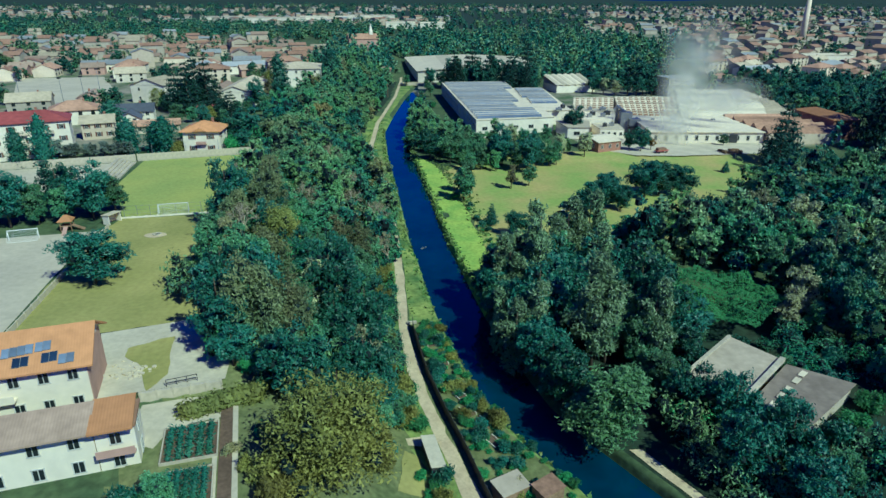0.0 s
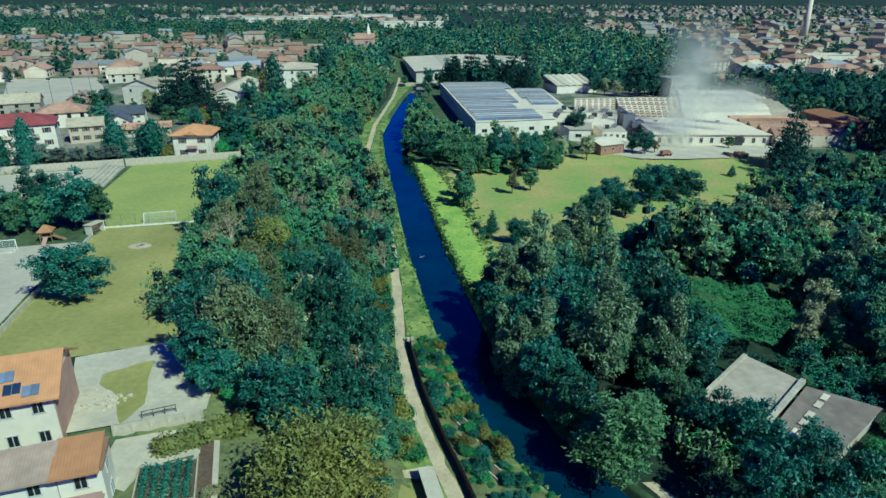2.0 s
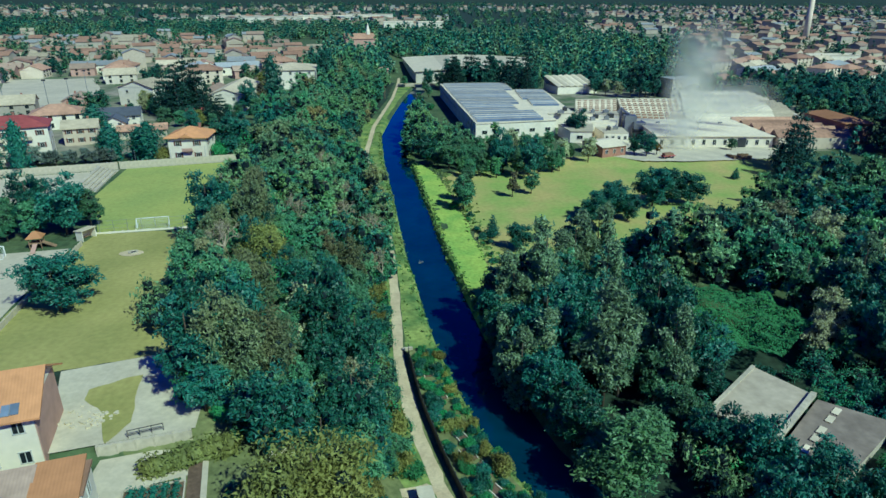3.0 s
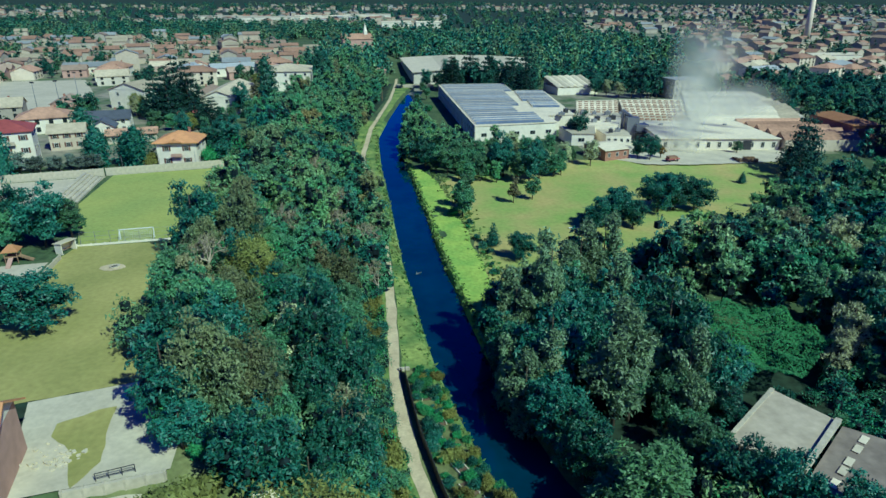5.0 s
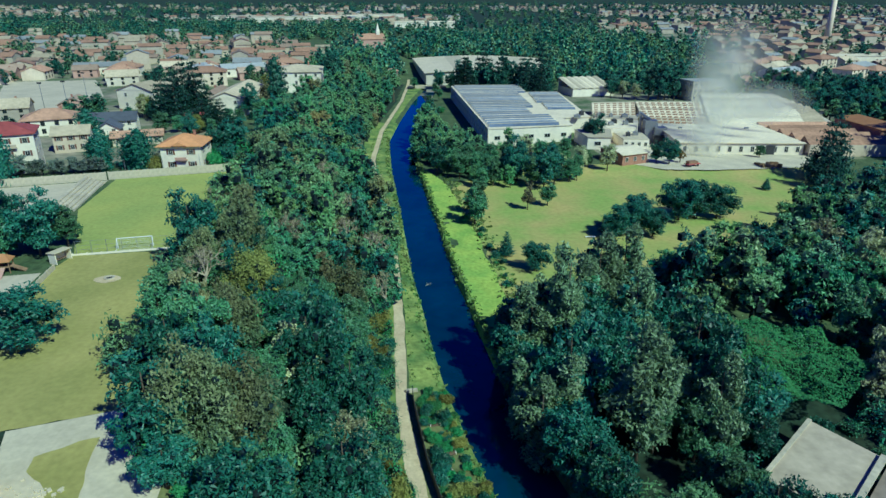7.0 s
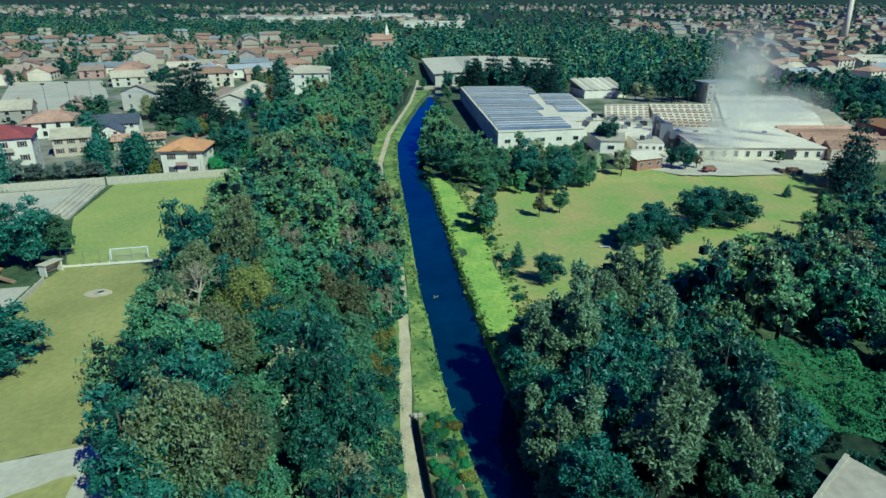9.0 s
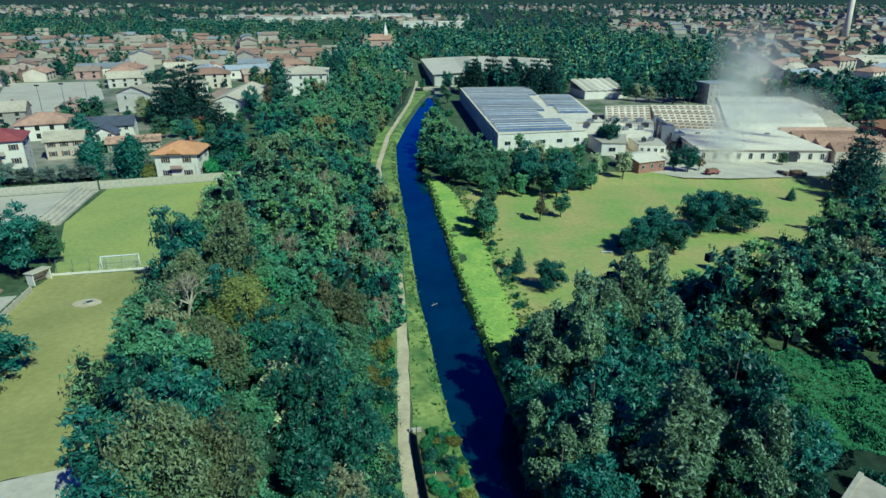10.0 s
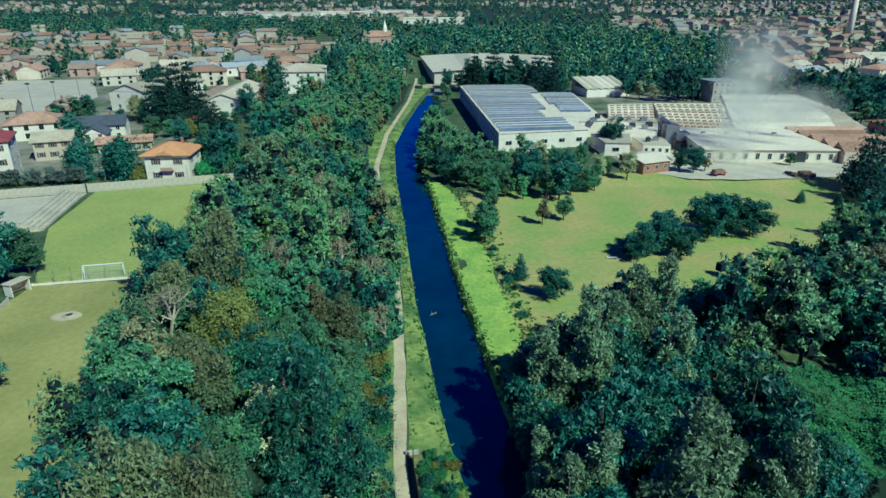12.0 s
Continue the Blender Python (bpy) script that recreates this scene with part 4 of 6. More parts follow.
def roof_row(ob, a, b, z, deep, rise, strip=None, mat="sheet_white"):
    """One long ridge across a flat roof, with a strip of solar glass on its sunny slope."""
    part("roof_ridge", Shape().add([(a[0], a[1], z), (b[0], b[1], z), (b[0], b[1] + deep, z), (a[0], a[1] + deep, z), (a[0], a[1] + deep * 0.8, z + rise), (b[0], b[1] + deep * 0.8, z + rise)],
                                   [(0, 1, 5, 4), (1, 2, 5), (2, 3, 4, 5), (3, 0, 4), (0, 3, 2, 1)]), mat, ob)
    if strip:
        part("solar_strip", Shape().slab([(a[0] + 0.2, a[1] + 0.1, z + 0.12), (b[0] - 0.2, b[1] + 0.1, z + 0.12), (b[0] - 0.2, b[1] + deep * 0.62, z + 0.08 + rise * 0.78), (a[0] + 0.2, a[1] + deep * 0.62, z + 0.08 + rise * 0.78)], 0.05), strip, ob)


for i in range(25):
    t = 0.022 + 0.0385 * i
    a, b = mix2(FL, BL, t), mix2((50, 280), (43.5, 409), t)
    right = 0.90 if i < 5 else 0.70 if i < 9 else 0.82 if i < 19 else 0.95
    roof_row(hall, mix2(a, b, 0.015), mix2(a, b, right), 6.95, 3.9, 1.0, "solar")
for i in range(11):
    y = 321 + 5.1 * i
    roof_row(hall, (44.5 if i > 3 else 47.0, y), (60.5, y + 0.6), 6.95, 3.7, 1.0, "solar")
wall_windows(hall, FL, FR, 5, 2.2, WIDE_WINDOW)
# Dark window row added to darken this long wall, which lies in shade
wall_windows(hall, BL, FL, 22, 2.6, WIDE_WINDOW)
for i in range(22):
    x, y = mix2(FL, BL, i / 21)
    part("pilaster", Shape().box(x - 0.2, y, -1, 0.45, 0.6, 8.1), "white_wall", hall)

front = thing("factory_shed", Matrix(), "wide white workshop with a pale sheet roof", "factory")
P4 = [(89, 260.5), (136, 259.5), (131.5, 290), (88.5, 291)]
part("wall", prism(P4, -1, 4.4), "white_wall", front)
part("roof", Shape().slab([(88.4, 259.8, 4.7), (136.5, 258.8, 4.7), (131.8, 290.4, 6.0), (88.2, 291.4, 6.0)], 0.3), "sheet_white", front)
wall_windows(front, P4[0], P4[1], 11, 1.0, TALL_WINDOW)
for i in range(4):
    x, y = mix2((92, 283), (128, 282), (i + 0.5) / 4)
    part("roof_vent", Shape().box(x, y, 5.3, 1.4, 1.0, 0.9), "steel", front)
part("door", Shape().box(123.5, 259.62, 0, 3.4, 0.12, 3.6), "dark_metal", front)

saw = thing("factory_shed", Matrix(), "low factory roofs with rows of rusty skylights", "factory")
sky_light = Shape().add([(-0.9, -0.5, 0), (0.9, -0.5, 0), (0.9, 0.5, 0), (-0.9, 0.5, 0), (-0.9, 0.2, 0.75), (0.9, 0.2, 0.75)], [(0, 1, 5, 4), (1, 2, 5), (2, 3, 4, 5), (3, 0, 4)]).mesh("skylight", M["rust"])
for Q4, rows, per in (([(66, 310.5), (85.8, 310.5), (98, 357.5), (75, 354)], 7, 7), ([(86.4, 300), (113, 293), (134.5, 357.5), (98.6, 357.5)], 9, 11)):
    part("wall", prism(Q4, -1, 4.6), "grey_wall", saw)
    part("roof", prism(Q4, 4.6, 4.9), "sheet_white", saw)
    for j in range(rows):
        a, b = mix2(Q4[0], Q4[3], (j + 0.5) / rows), mix2(Q4[1], Q4[2], (j + 0.5) / rows)
        roof_row(saw, (a[0], a[1] - 1.4), (b[0], b[1] - 1.4), 4.9, 3.0, 0.7)
        for i in range(per):
            x, y = mix2(a, b, (i + 0.5) / per)
            part("skylight", sky_light, "", saw, at=pose(x, y - 2.3, 4.9))

red = thing("factory_shed", Matrix(), "sawtooth workshop with terracotta roof slopes", "factory")
for i in range(5):
    x0, y0 = 137.0 - 1.2 * i, 257 + 7.2 * i
    part("wall", prism([(x0, y0), (x0 + 30, y0), (x0 + 30, y0 + 7.1), (x0, y0 + 7.1)], -1, 4.4), "cream_wall", red)
    part("roof", Shape().add([(x0 - 0.3, y0, 4.4), (x0 + 30, y0, 4.4), (x0 + 30, y0 + 7.3, 4.4), (x0 - 0.3, y0 + 7.3, 4.4), (x0 - 0.3, y0 + 5, 7.0), (x0 + 30, y0 + 5, 7.0)], [(0, 1, 5, 4), (1, 2, 5), (2, 3, 4, 5), (3, 0, 4), (0, 3, 2, 1)]), "tile", red)

pale = thing("factory_shed", Matrix(), "pale sawtooth factory roof in long rows", "factory")
part("wall", prism([(113.6, 293.5), (131, 293), (168, 293), (176, 325), (180, 384), (141, 378), (135, 358)], -1, 4.8), "grey_wall", pale)
for i in range(10):
    y = 293.4 + 8.6 * i
    x0, x1 = float(np.interp(y, (293, 358, 380), (114, 135.3, 142))), float(np.interp(y, (293, 312, 325, 384), (164, 172, 176.5, 180.5)))
    xm = x1 - 9
    for xa, xb, mat in ((x0, xm, "sheet_white"), (xm, x1, "tile_ochre")):
        roof_row(pale, (xa, y), (xb, y), 4.8, 8.4, 1.9, mat=mat)
    for k in range(8):
        if xm - 3 - 4.6 * k > x0 + 2:
            part("skylight", sky_light, "", pale, at=pose(xm - 3 - 4.6 * k, y + 7.4, 5.2))
annex = house(65, 250, 11, 13, 4.0, 24, "gable", 1.2, "brick_wall", "sheet_white", 1, 3, 2, "low brick annex with a pale sheet roof", category="annex", chimney=False)
gate_house = thing("factory_building", Matrix(), "small white factory building with a dark window", "factory")
part("wall", prism([(53.2, 284), (55.5, 268.5), (64.5, 268), (68, 284)], -1, 4.8), "white_wall", gate_house)
part("roof", prism([(52.9, 284), (55.2, 268.1), (64.8, 267.6), (68.3, 284)], 4.8, 5.1), "sheet_white", gate_house)
set_window(gate_house, 59.5, 268.2, 1.6, -3, WIDE_WINDOW)
for plan, top, label in (([(63.6, 303), (60.8, 285), (78.5, 283.5), (84, 299.5), (76, 303.6)], 5.2, "flat-roofed white factory building beside the hall"), ([(69, 283), (70, 270), (80, 269), (81, 282.6)], 3.6, "low white factory annex with a flat roof"), ([(64, 309.8), (64.2, 304), (84, 300.4), (85.6, 309.8)], 6.0, "taller white factory building with a flat roof")):
    low = thing("factory_building", Matrix(), label, "factory")
    part("wall", prism(plan, -1, top), "white_wall", low)
    part("roof", prism(plan, top, top + 0.3), "sheet_white", low)
    wall_windows(low, plan[1], plan[2], 4, 1.2, WINDOW)
rr = random.Random(61)
for x, y, z in [(66, 292, 5.5), (69.5, 290, 5.5), (72, 295, 5.5), (76, 291, 5.5), (79, 296, 5.5), (68, 306, 6.3), (73, 305, 6.3), (79, 304.5, 6.3), (73, 275, 3.9), (76.5, 277, 3.9), (60, 277, 5.1), (57, 300, 6.95), (60, 306, 6.95), (88, 304, 4.9), (87.6, 312, 4.9), (90, 318, 4.9)]:
    unit = thing("roof_unit", pose(x, y, z, 0, 0, rr.uniform(-10, 20)), "grey metal ventilation unit on a factory roof", "ventilation unit", "ventilation units on the factory roofs")
    w, d, h = rr.uniform(1.4, 2.8), rr.uniform(1.2, 2.0), rr.uniform(0.9, 1.8)
    part("casing", Shape().box(0, 0, 0.15, w, d, h), "steel" if rr.random() < 0.5 else "dark_metal", unit)
    part("base", Shape().box(0, 0, 0, w + 0.3, d + 0.3, 0.15), "concrete", unit)
    part("outlet", Shape().tube((0, 0, h), (0, 0, h + 0.7), 0.32, 0.32, 8), "steel", unit)
house(148, 402, 18, 14, 11, 14, "flat", 0, "grey_wall", "sheet_grey", 3, 5, 3, "tall grey factory block with dark windows", category="factory", chimney=False)
# Brown wall colour here carries the shade of the face turned from the sun
house(173, 280, 29, 12, 8.4, 93, "hip", 2.0, "brick_wall", "tile_orange", 2, 8, 3, "two-storey building with an orange tile roof, walls coloured brown for shade", chimney=False, category="building", sides=(0, 1, 3))
plant_tower = thing("filter_plant", pose(84, 283, land(84, 283)), "dark metal filter plant with ducts in the factory yard", "filter plant")
part("casing", Shape().box(0, 0, 0, 5, 4, 9).box(3.5, -2, 0, 5, 4, 6.5), "steel", plant_tower)
part("hopper", Shape().box(3.5, -5, 0, 5.4, 2.4, 3).box(3.5, -4.2, 3.4, 5.4, 3.4, 0.3), "dark_metal", plant_tower)
part("duct", Shape().tube((0, 0, 9), (-3, 4, 11), 0.6, 0.6).tube((-3, 4, 11), (-3, 4, 0), 0.6, 0.6), "steel", plant_tower)
part("duct", Shape().tube((5, 0, 6.5), (8, 2, 3), 0.5, 0.5), "steel", plant_tower)

back_hall = thing("warehouse", Matrix(), "wide pale warehouse with a low curved roof behind conifers", "warehouse")
part("wall", prism([(-15, 475), (70, 470), (78, 590), (-30, 590)], -1, 7), "white_wall", back_hall)
for i in range(8):
    t0, t1 = i / 8, (i + 1) / 8
    z0, z1 = 7 + 2.4 * math.sin(math.pi * t0), 7 + 2.4 * math.sin(math.pi * t1)
    part("roof_panel", Shape().slab([(-16 + 87 * t0, 474 - 5 * t0, z0), (-16 + 87 * t1, 474 - 5 * t1, z1), (-31 + 110 * t1, 591, z1), (-31 + 110 * t0, 591, z0)], 0.3), "sheet_white", back_hall)
small_hall = thing("warehouse", pose(86, 424, 0, 0, 0, 14), "pale warehouse with a scalloped roof edge", "warehouse")
part("wall", Shape().box(0, 0, -1, 27, 22, 5.4), "white_wall", small_hall)
part("end_wall", Shape().box(0, 10.8, 4.4, 27, 0.4, 4.2), "white_wall", small_hall)
for i in range(6):
    x = -13.5 + 4.5 * i
    scallop = Shape()
    for k in range(4):
        a, b = k / 4, (k + 1) / 4
        za, zb = 0.7 * math.sin(math.pi * a), 0.7 * math.sin(math.pi * b)
        scallop.slab([(x + 4.5 * a, -11.4, 4.6 + za), (x + 4.5 * b, -11.4, 4.6 + zb), (x + 4.5 * b, 11.3, 8.8 + zb), (x + 4.5 * a, 11.3, 8.8 + za)], 0.2)
    part("roof_vault", scallop, "sheet_white", small_hall)
stack = thing("chimney", pose(394, 715, land(394, 715)), "tall tapered pale factory chimney", "chimney")
part("shaft", Shape().tube((0, 0, -1), (0, 0, 50), 3.6, 2.2, 14), "cream_wall", stack, smooth=True)
part("rim", Shape().tube((0, 0, 49), (0, 0, 50.4), 2.6, 2.6, 14), "concrete", stack)
bridge = thing("bridge", pose(-14, 458, -1.2), "small concrete road bridge over the river", "bridge")
part("deck", Shape().box(0, 0, 0.2, 26, 6, 0.6), "concrete", bridge)
for y in (-2.9, 2.9):
    part("parapet", Shape().box(0, y, 0.8, 26, 0.25, 1.0), "concrete", bridge)

# ---- old barns on the right bank ----
barn = thing("barn", Matrix(), "old barn with a weathered flat sheet roof among trees", "barn")
part("wall", prism([(49.4, 91.2), (54.3, 84.6), (45.0, 75.6), (38.8, 80.9)], -2, 2.1), "grey_wall", barn)
part("roof", Shape().slab([(38.2, 80.9, 2.3), (44.9, 75.1, 2.3), (54.7, 84.5, 2.6), (49.6, 91.8, 2.6)], 0.2), "old_roof", barn)
part("parapet", Shape().slab([(44.7, 74.9, 2.75), (45.2, 74.5, 2.75), (55.2, 84.0, 3.05), (54.6, 84.5, 3.05)], 0.7), "concrete", barn)
part("coping", Shape().slab([(38.0, 81.0, 2.55), (38.4, 80.7, 2.55), (49.8, 91.6, 2.85), (49.4, 92.0, 2.85)], 0.5), "concrete", barn)
barn2 = thing("barn", Matrix(), "lower barn with a grey patched sheet roof", "barn")
part("wall", prism([(55.0, 83.5), (63.0, 78.7), (49.2, 67.6), (45.8, 74.2)], -2, 1.5), "grey_wall", barn2)
part("roof", Shape().slab([(45.6, 74.3, 1.9), (48.9, 66.9, 1.6), (63.6, 78.7, 1.7), (55.4, 83.9, 2.0)], 0.2), "worn_roof", barn2)
for i, t in enumerate((0.1, 0.32, 0.48, 0.72, 0.9)):
    x, y = mix2((46.8, 72.0), (57.6, 82.0), t)
    part("roof_light", Shape().box(x, y, 2.0, 1.9, 0.9, 0.06, radians(42)), "sheet_white", barn2)


# ---- single trees ----
for kind, x, y, size, tall in [("oak", 8.6, 189, 1.25, 1.05), ("robinia", 7.6, 181.5, 1.15, 0.95), ("shrub", 5, 184, 1.2, 1.0), ("spruce", 14.2, 159.5, 0.42, 1.0), ("lime", 19.9, 150.8, 0.85, 0.9), ("brown", 23.4, 195, 0.75, 0.95), ("robinia", 29.6, 198.5, 0.78, 1.0),
                               ("lime", 45, 174, 1.45, 0.85), ("lime", 49, 176, 1.6, 0.95), ("lime", 53, 173, 1.25, 0.9), ("lime", 64, 186, 1.7, 1.0), ("lime", 69, 188, 1.6, 1.0), ("lime", 75, 187.5, 1.5, 0.95), ("lime", 42, 172, 1.1, 0.8),
                               ("cedar", 127, 227, 1.25, 1.25), ("cedar", 121, 217, 0.8, 0.8), ("spruce", 112, 214, 0.7, 0.8), ("cedar", 178, 246, 1.4, 1.0), ("cedar", 186, 252, 1.5, 1.0),
                               ("spruce", 102, 216, 0.8, 0.8), ("oak", 117.5, 263 - 8, 0.7, 0.8), ("gold", 85, 247, 0.8, 0.9), ("dark", 80, 244, 0.8, 0.9), ("dark", 76, 246, 0.7, 0.9), ("dark", 60, 276, 0.9, 1.1), ("cypress", 57, 280, 0.9, 1.1),
                               ("gold", 14.8, 96.4, 1.45, 1.2), ("maple", 23.6, 69.4, 1.5, 0.85), ("willow", 64.0, 99.5, 1.15, 1.0), ("willow", 68.5, 104.5, 1.25, 1.1), ("willow", 86, 138, 1.6, 1.15), ("willow", 80, 146, 1.5, 1.15), ("willow", 92, 131, 1.4, 1.15),
                               ("dark", 40.6, 69.5, 0.75, 1.1), ("dark", 45, 63, 0.85, 0.9), ("dark", 38, 60, 0.9, 1.0), ("oak", 33, 88, 1.05, 1.15), ("dark", 37.5, 92, 1.05, 1.2), ("dark", 36, 74, 0.8, 0.9), ("oak", 51, 60, 0.8, 0.8), ("shrub", 60, 72, 1.4, 1.0), ("shrub", 64, 76, 1.5, 1.0),
                               ("dark", 44, 55, 0.9, 0.8), ("dark", 41.5, 74.5, 0.62, 0.9), ("oak", 36.5, 79, 0.8, 0.9), ("dark", 47.5, 68.5, 0.7, 0.85), ("shrub_dark", 44, 70, 1.1, 1.2), ("shrub", 50, 66, 1.0, 1.1), ("shrub_dark", 54, 68, 1.1, 1.1), ("shrub_dark", 52, 92, 1.0, 0.9), ("oak", 57, 87, 0.5, 0.7), ("shrub_dark", 61, 83, 1.0, 0.8), ("shrub_dark", 66, 88, 1.1, 0.9), ("shrub", 58, 85.5, 1.0, 1.0), ("oak", 70, 82, 0.9, 1.0), ("dark", 76, 78, 1.0, 1.0), ("oak", 66, 64, 0.8, 0.7),
                               ("olive", -25.2, 73.2, 1.3, 0.95), ("olive", -20.9, 75.6, 1.15, 1.0), ("olive", -25.6, 78.6, 0.95, 1.0), ("dark", -29.4, 72, 1.1, 0.85), ("dark", -27, 68.5, 0.7, 0.7), ("chestnut", -11.5, 53, 1.65, 1.0), ("oak", -19.5, 70.5, 0.9, 0.9), ("oak", -16.5, 58.5, 0.62, 0.8), ("oak", -12.5, 64, 0.9, 0.9), ("robinia", -8.5, 68, 0.7, 0.8), ("dark", -18, 65, 1.0, 0.9), ("oak", -6.6, 74.5, 0.7, 0.7), ("robinia", -10.8, 70.5, 0.9, 0.9),
                               ("lime", -57.9, 94.2, 1.42, 0.95), ("oak", -27.6, 45.6, 0.7, 0.55), ("oak", -20.2, 56.6, 0.42, 0.55),
                               ("cypress", -118.5, 173, 1.25, 1.0), ("cypress", -112, 174.5, 1.5, 1.1), ("cypress", -84.5, 191, 1.7, 0.75), ("cypress", -88, 192.5, 1.5, 0.7), ("cypress", -95, 190.5, 1.3, 0.95), ("cypress", -97.5, 191, 1.1, 0.9), ("cypress", -116, 223, 1.6, 0.8), ("oak", -90, 197, 0.6, 0.8), ("dark", -67, 203, 0.9, 0.9), ("oak", -70, 199, 0.6, 0.8), ("dark", -63, 206, 1.0, 0.9), ("shrub", -65, 193, 1.6, 1.5), ("dark", -62, 196, 0.6, 0.8), ("shrub_pale", -80, 189, 1.2, 1.2), ("brown", -86.5, 196, 0.6, 0.8),
                               ("cedar", -102, 260, 0.95, 0.9), ("cedar", -110, 268, 0.9, 0.9), ("cedar", -97, 268, 0.95, 0.95), ("cedar", -104, 274, 1.0, 0.95), ("spruce", -90, 256, 0.9, 0.9), ("cedar", -87, 246, 0.62, 0.75), ("cedar", -81, 247, 0.65, 0.7), ("spruce", -78, 253, 0.8, 0.8), ("oak", -100, 241, 1.05, 0.85), ("oak", -95, 243, 0.9, 0.8), ("willow", -120, 271, 0.7, 1.5),
                               ("spruce", -83.6, 276, 1.1, 1.0), ("dark", -78, 275, 1.0, 1.0), ("brown", -79, 299, 1.0, 0.9), ("spruce", -73, 300, 1.0, 1.0), ("spruce", -85, 288, 1.0, 1.0), ("cypress", -76, 307, 1.8, 1.3), ("dark", -71, 290, 1.0, 0.9), ("oak", -83, 262, 0.8, 0.8), ("spruce", -62, 316, 1.0, 1.0), ("oak", -74, 270, 0.9, 0.9), ("willow", -64, 262, 0.7, 0.8), ("dark", -58, 352, 1.2, 1.2)]:
    place(kind, x, y, size, tall=tall)
for i in range(9):
    place("grey", -113 + 2.3 * i, 182.6 + 0.65 * i + (i % 2), 0.72 + 0.06 * (i % 3), tall=0.9, label="grey-green willow tree in a row beside the pitch wall")
for i in range(12):
    place(("oak", "dark", "oak")[i % 3], -99 + 2.4 * i, 118.2 + 0.95 * i + (i % 2) * 4.0, 0.98 + 0.06 * (i % 3), tall=0.9, label="broad green shade tree in the row beside the sand pitch")
for i in range(26):
    kind = ("spruce", "spruce", "dark", "cedar", "poplar")[i % 5]
    place(kind, 4 + 2.4 * i, 437 - 0.5 * i + (i % 3) * 4, (0.95 if kind == "cedar" else 1.15) + 0.12 * (i % 3), z=0, tall=0.85 if kind in ("cypress", "poplar") else 1.0)
for x, y, k, q in [(48, 402, "cedar", 0.95), (54, 396, "cedar", 0.9), (44, 408, "spruce", 1.0), (60, 398, "spruce", 0.95), (104, 404, "willow", 1.3), (110, 398, "willow", 1.2), (117, 396, "poplar", 1.1), (122, 394, "poplar", 1.15), (127, 398, "poplar", 1.1), (132, 396, "poplar", 1.0), (98, 408, "dark", 1.0),
                   (-22, 452, "oak", 0.8), (-6, 448, "dark", 0.9), (2, 440, "dark", 0.9), (-8, 425, "oak", 0.8), (-5, 400, "robinia", 0.8), (-10, 380, "oak", 0.8), (-4, 360, "shrub", 1.6), (-8, 345, "robinia", 0.8)]:
    place(k, x, y, q, z=0 if y > 380 else None)

# low trees and bushes at the foot of the slope
for kind, x, y, q in [("robinia", -5.4, 73.6, 0.62), ("oak", -7.4, 76.2, 0.7), ("shrub", -3.8, 72.6, 1.1), ("oak", -6.6, 71.2, 0.6), ("dark", -9.2, 71.5, 0.75), ("oak", -10.8, 68.5, 0.72), ("shrub_dark", -8.2, 69.4, 1.2), ("dark", -13.4, 66.6, 0.7), ("robinia", -16.2, 68.6, 0.8), ("shrub", -11.5, 65.8, 1.0), ("shrub_dark", -14.6, 63.8, 1.1), ("shrub", -5.2, 75.6, 1.2), ("shrub", -8.8, 78.4, 1.3), ("oak", -22.5, 65.6, 0.55), ("shrub", -24.2, 67.2, 1.2), ("oak", -28.5, 105.0, 0.85), ("shrub", -29.3, 102.4, 1.4)]:
    place(kind, x, y, q, tall=0.95)

for x, y, q, kind in [(27.4, 124, 1.15, "aspen"), (32.5, 126.5, 1.2, "aspen"), (31.5, 114.5, 1.0, "aspen"), (24, 119.5, 1.05, "aspen"), (10.9, 93.5, 0.9, "aspen"), (12.4, 87.4, 0.95, "aspen"), (16, 90, 0.95, "aspen")]:
    place(kind, x, y, q, tall=1.0)
for i in range(9):
    y = 149 + 6.2 * i
    place(("oak", "robinia", "ash")[i % 3], way_x(y) - 1.7, y, 0.85 + 0.08 * (i % 3), tall=1.05)

# leafless trees that stand out of the slope wood
for x, y, q in [(-36.5, 106, 1.25), (-28.3, 157.5, 1.3), (-22.4, 148, 1.25), (-16.6, 145.5, 1.3), (-11.8, 131, 1.0), (-46.6, 141.5, 1.1), (-25.6, 167.5, 1.15), (-33, 186, 1.2), (-40, 118, 1.0), (-30.5, 134, 1.1)]:
    place("bare", x, y, q * 1.25, z=land(x, y) + 0.4, tall=1.15)
place("brown", -22.4, 127.5, 0.8)
place("chestnut", -29.8, 109, 0.75)
place("ash", -50.6, 141.5, 0.85)

# hedges and brambles
def hedge(x0, y0, x1, y1, wide, high, mat, label, seed):
    rng = np.random.default_rng(seed)
    n = max(3, int(math.hypot(x1 - x0, y1 - y0) / (wide * 0.5)))
    c = [(x0 + (x1 - x0) * i / n, y0 + (y1 - y0) * i / n, land(x0, y0) + high * k) for i in range(n + 1) for k in (0.3, 0.68)]
    q = [wide * 0.62] * len(c)
    ob = thing("hedge", Matrix(), label, "hedge")
    part("foliage", core(cards(rng, c, q, 240 * n, 0.36), c, q, 1.1), mat, ob)
    return ob


hedge(-109, 220.5, -94.5, 225.6, 2.4, 3.2, "leaf_dark", "tall clipped dark green hedge beside the outbuilding", 61)
hedge(-27.0, 61.5, -23.0, 63.2, 1.8, 1.5, "leaf_yellow", "loose yellow-green hedge along the yard wall", 62)
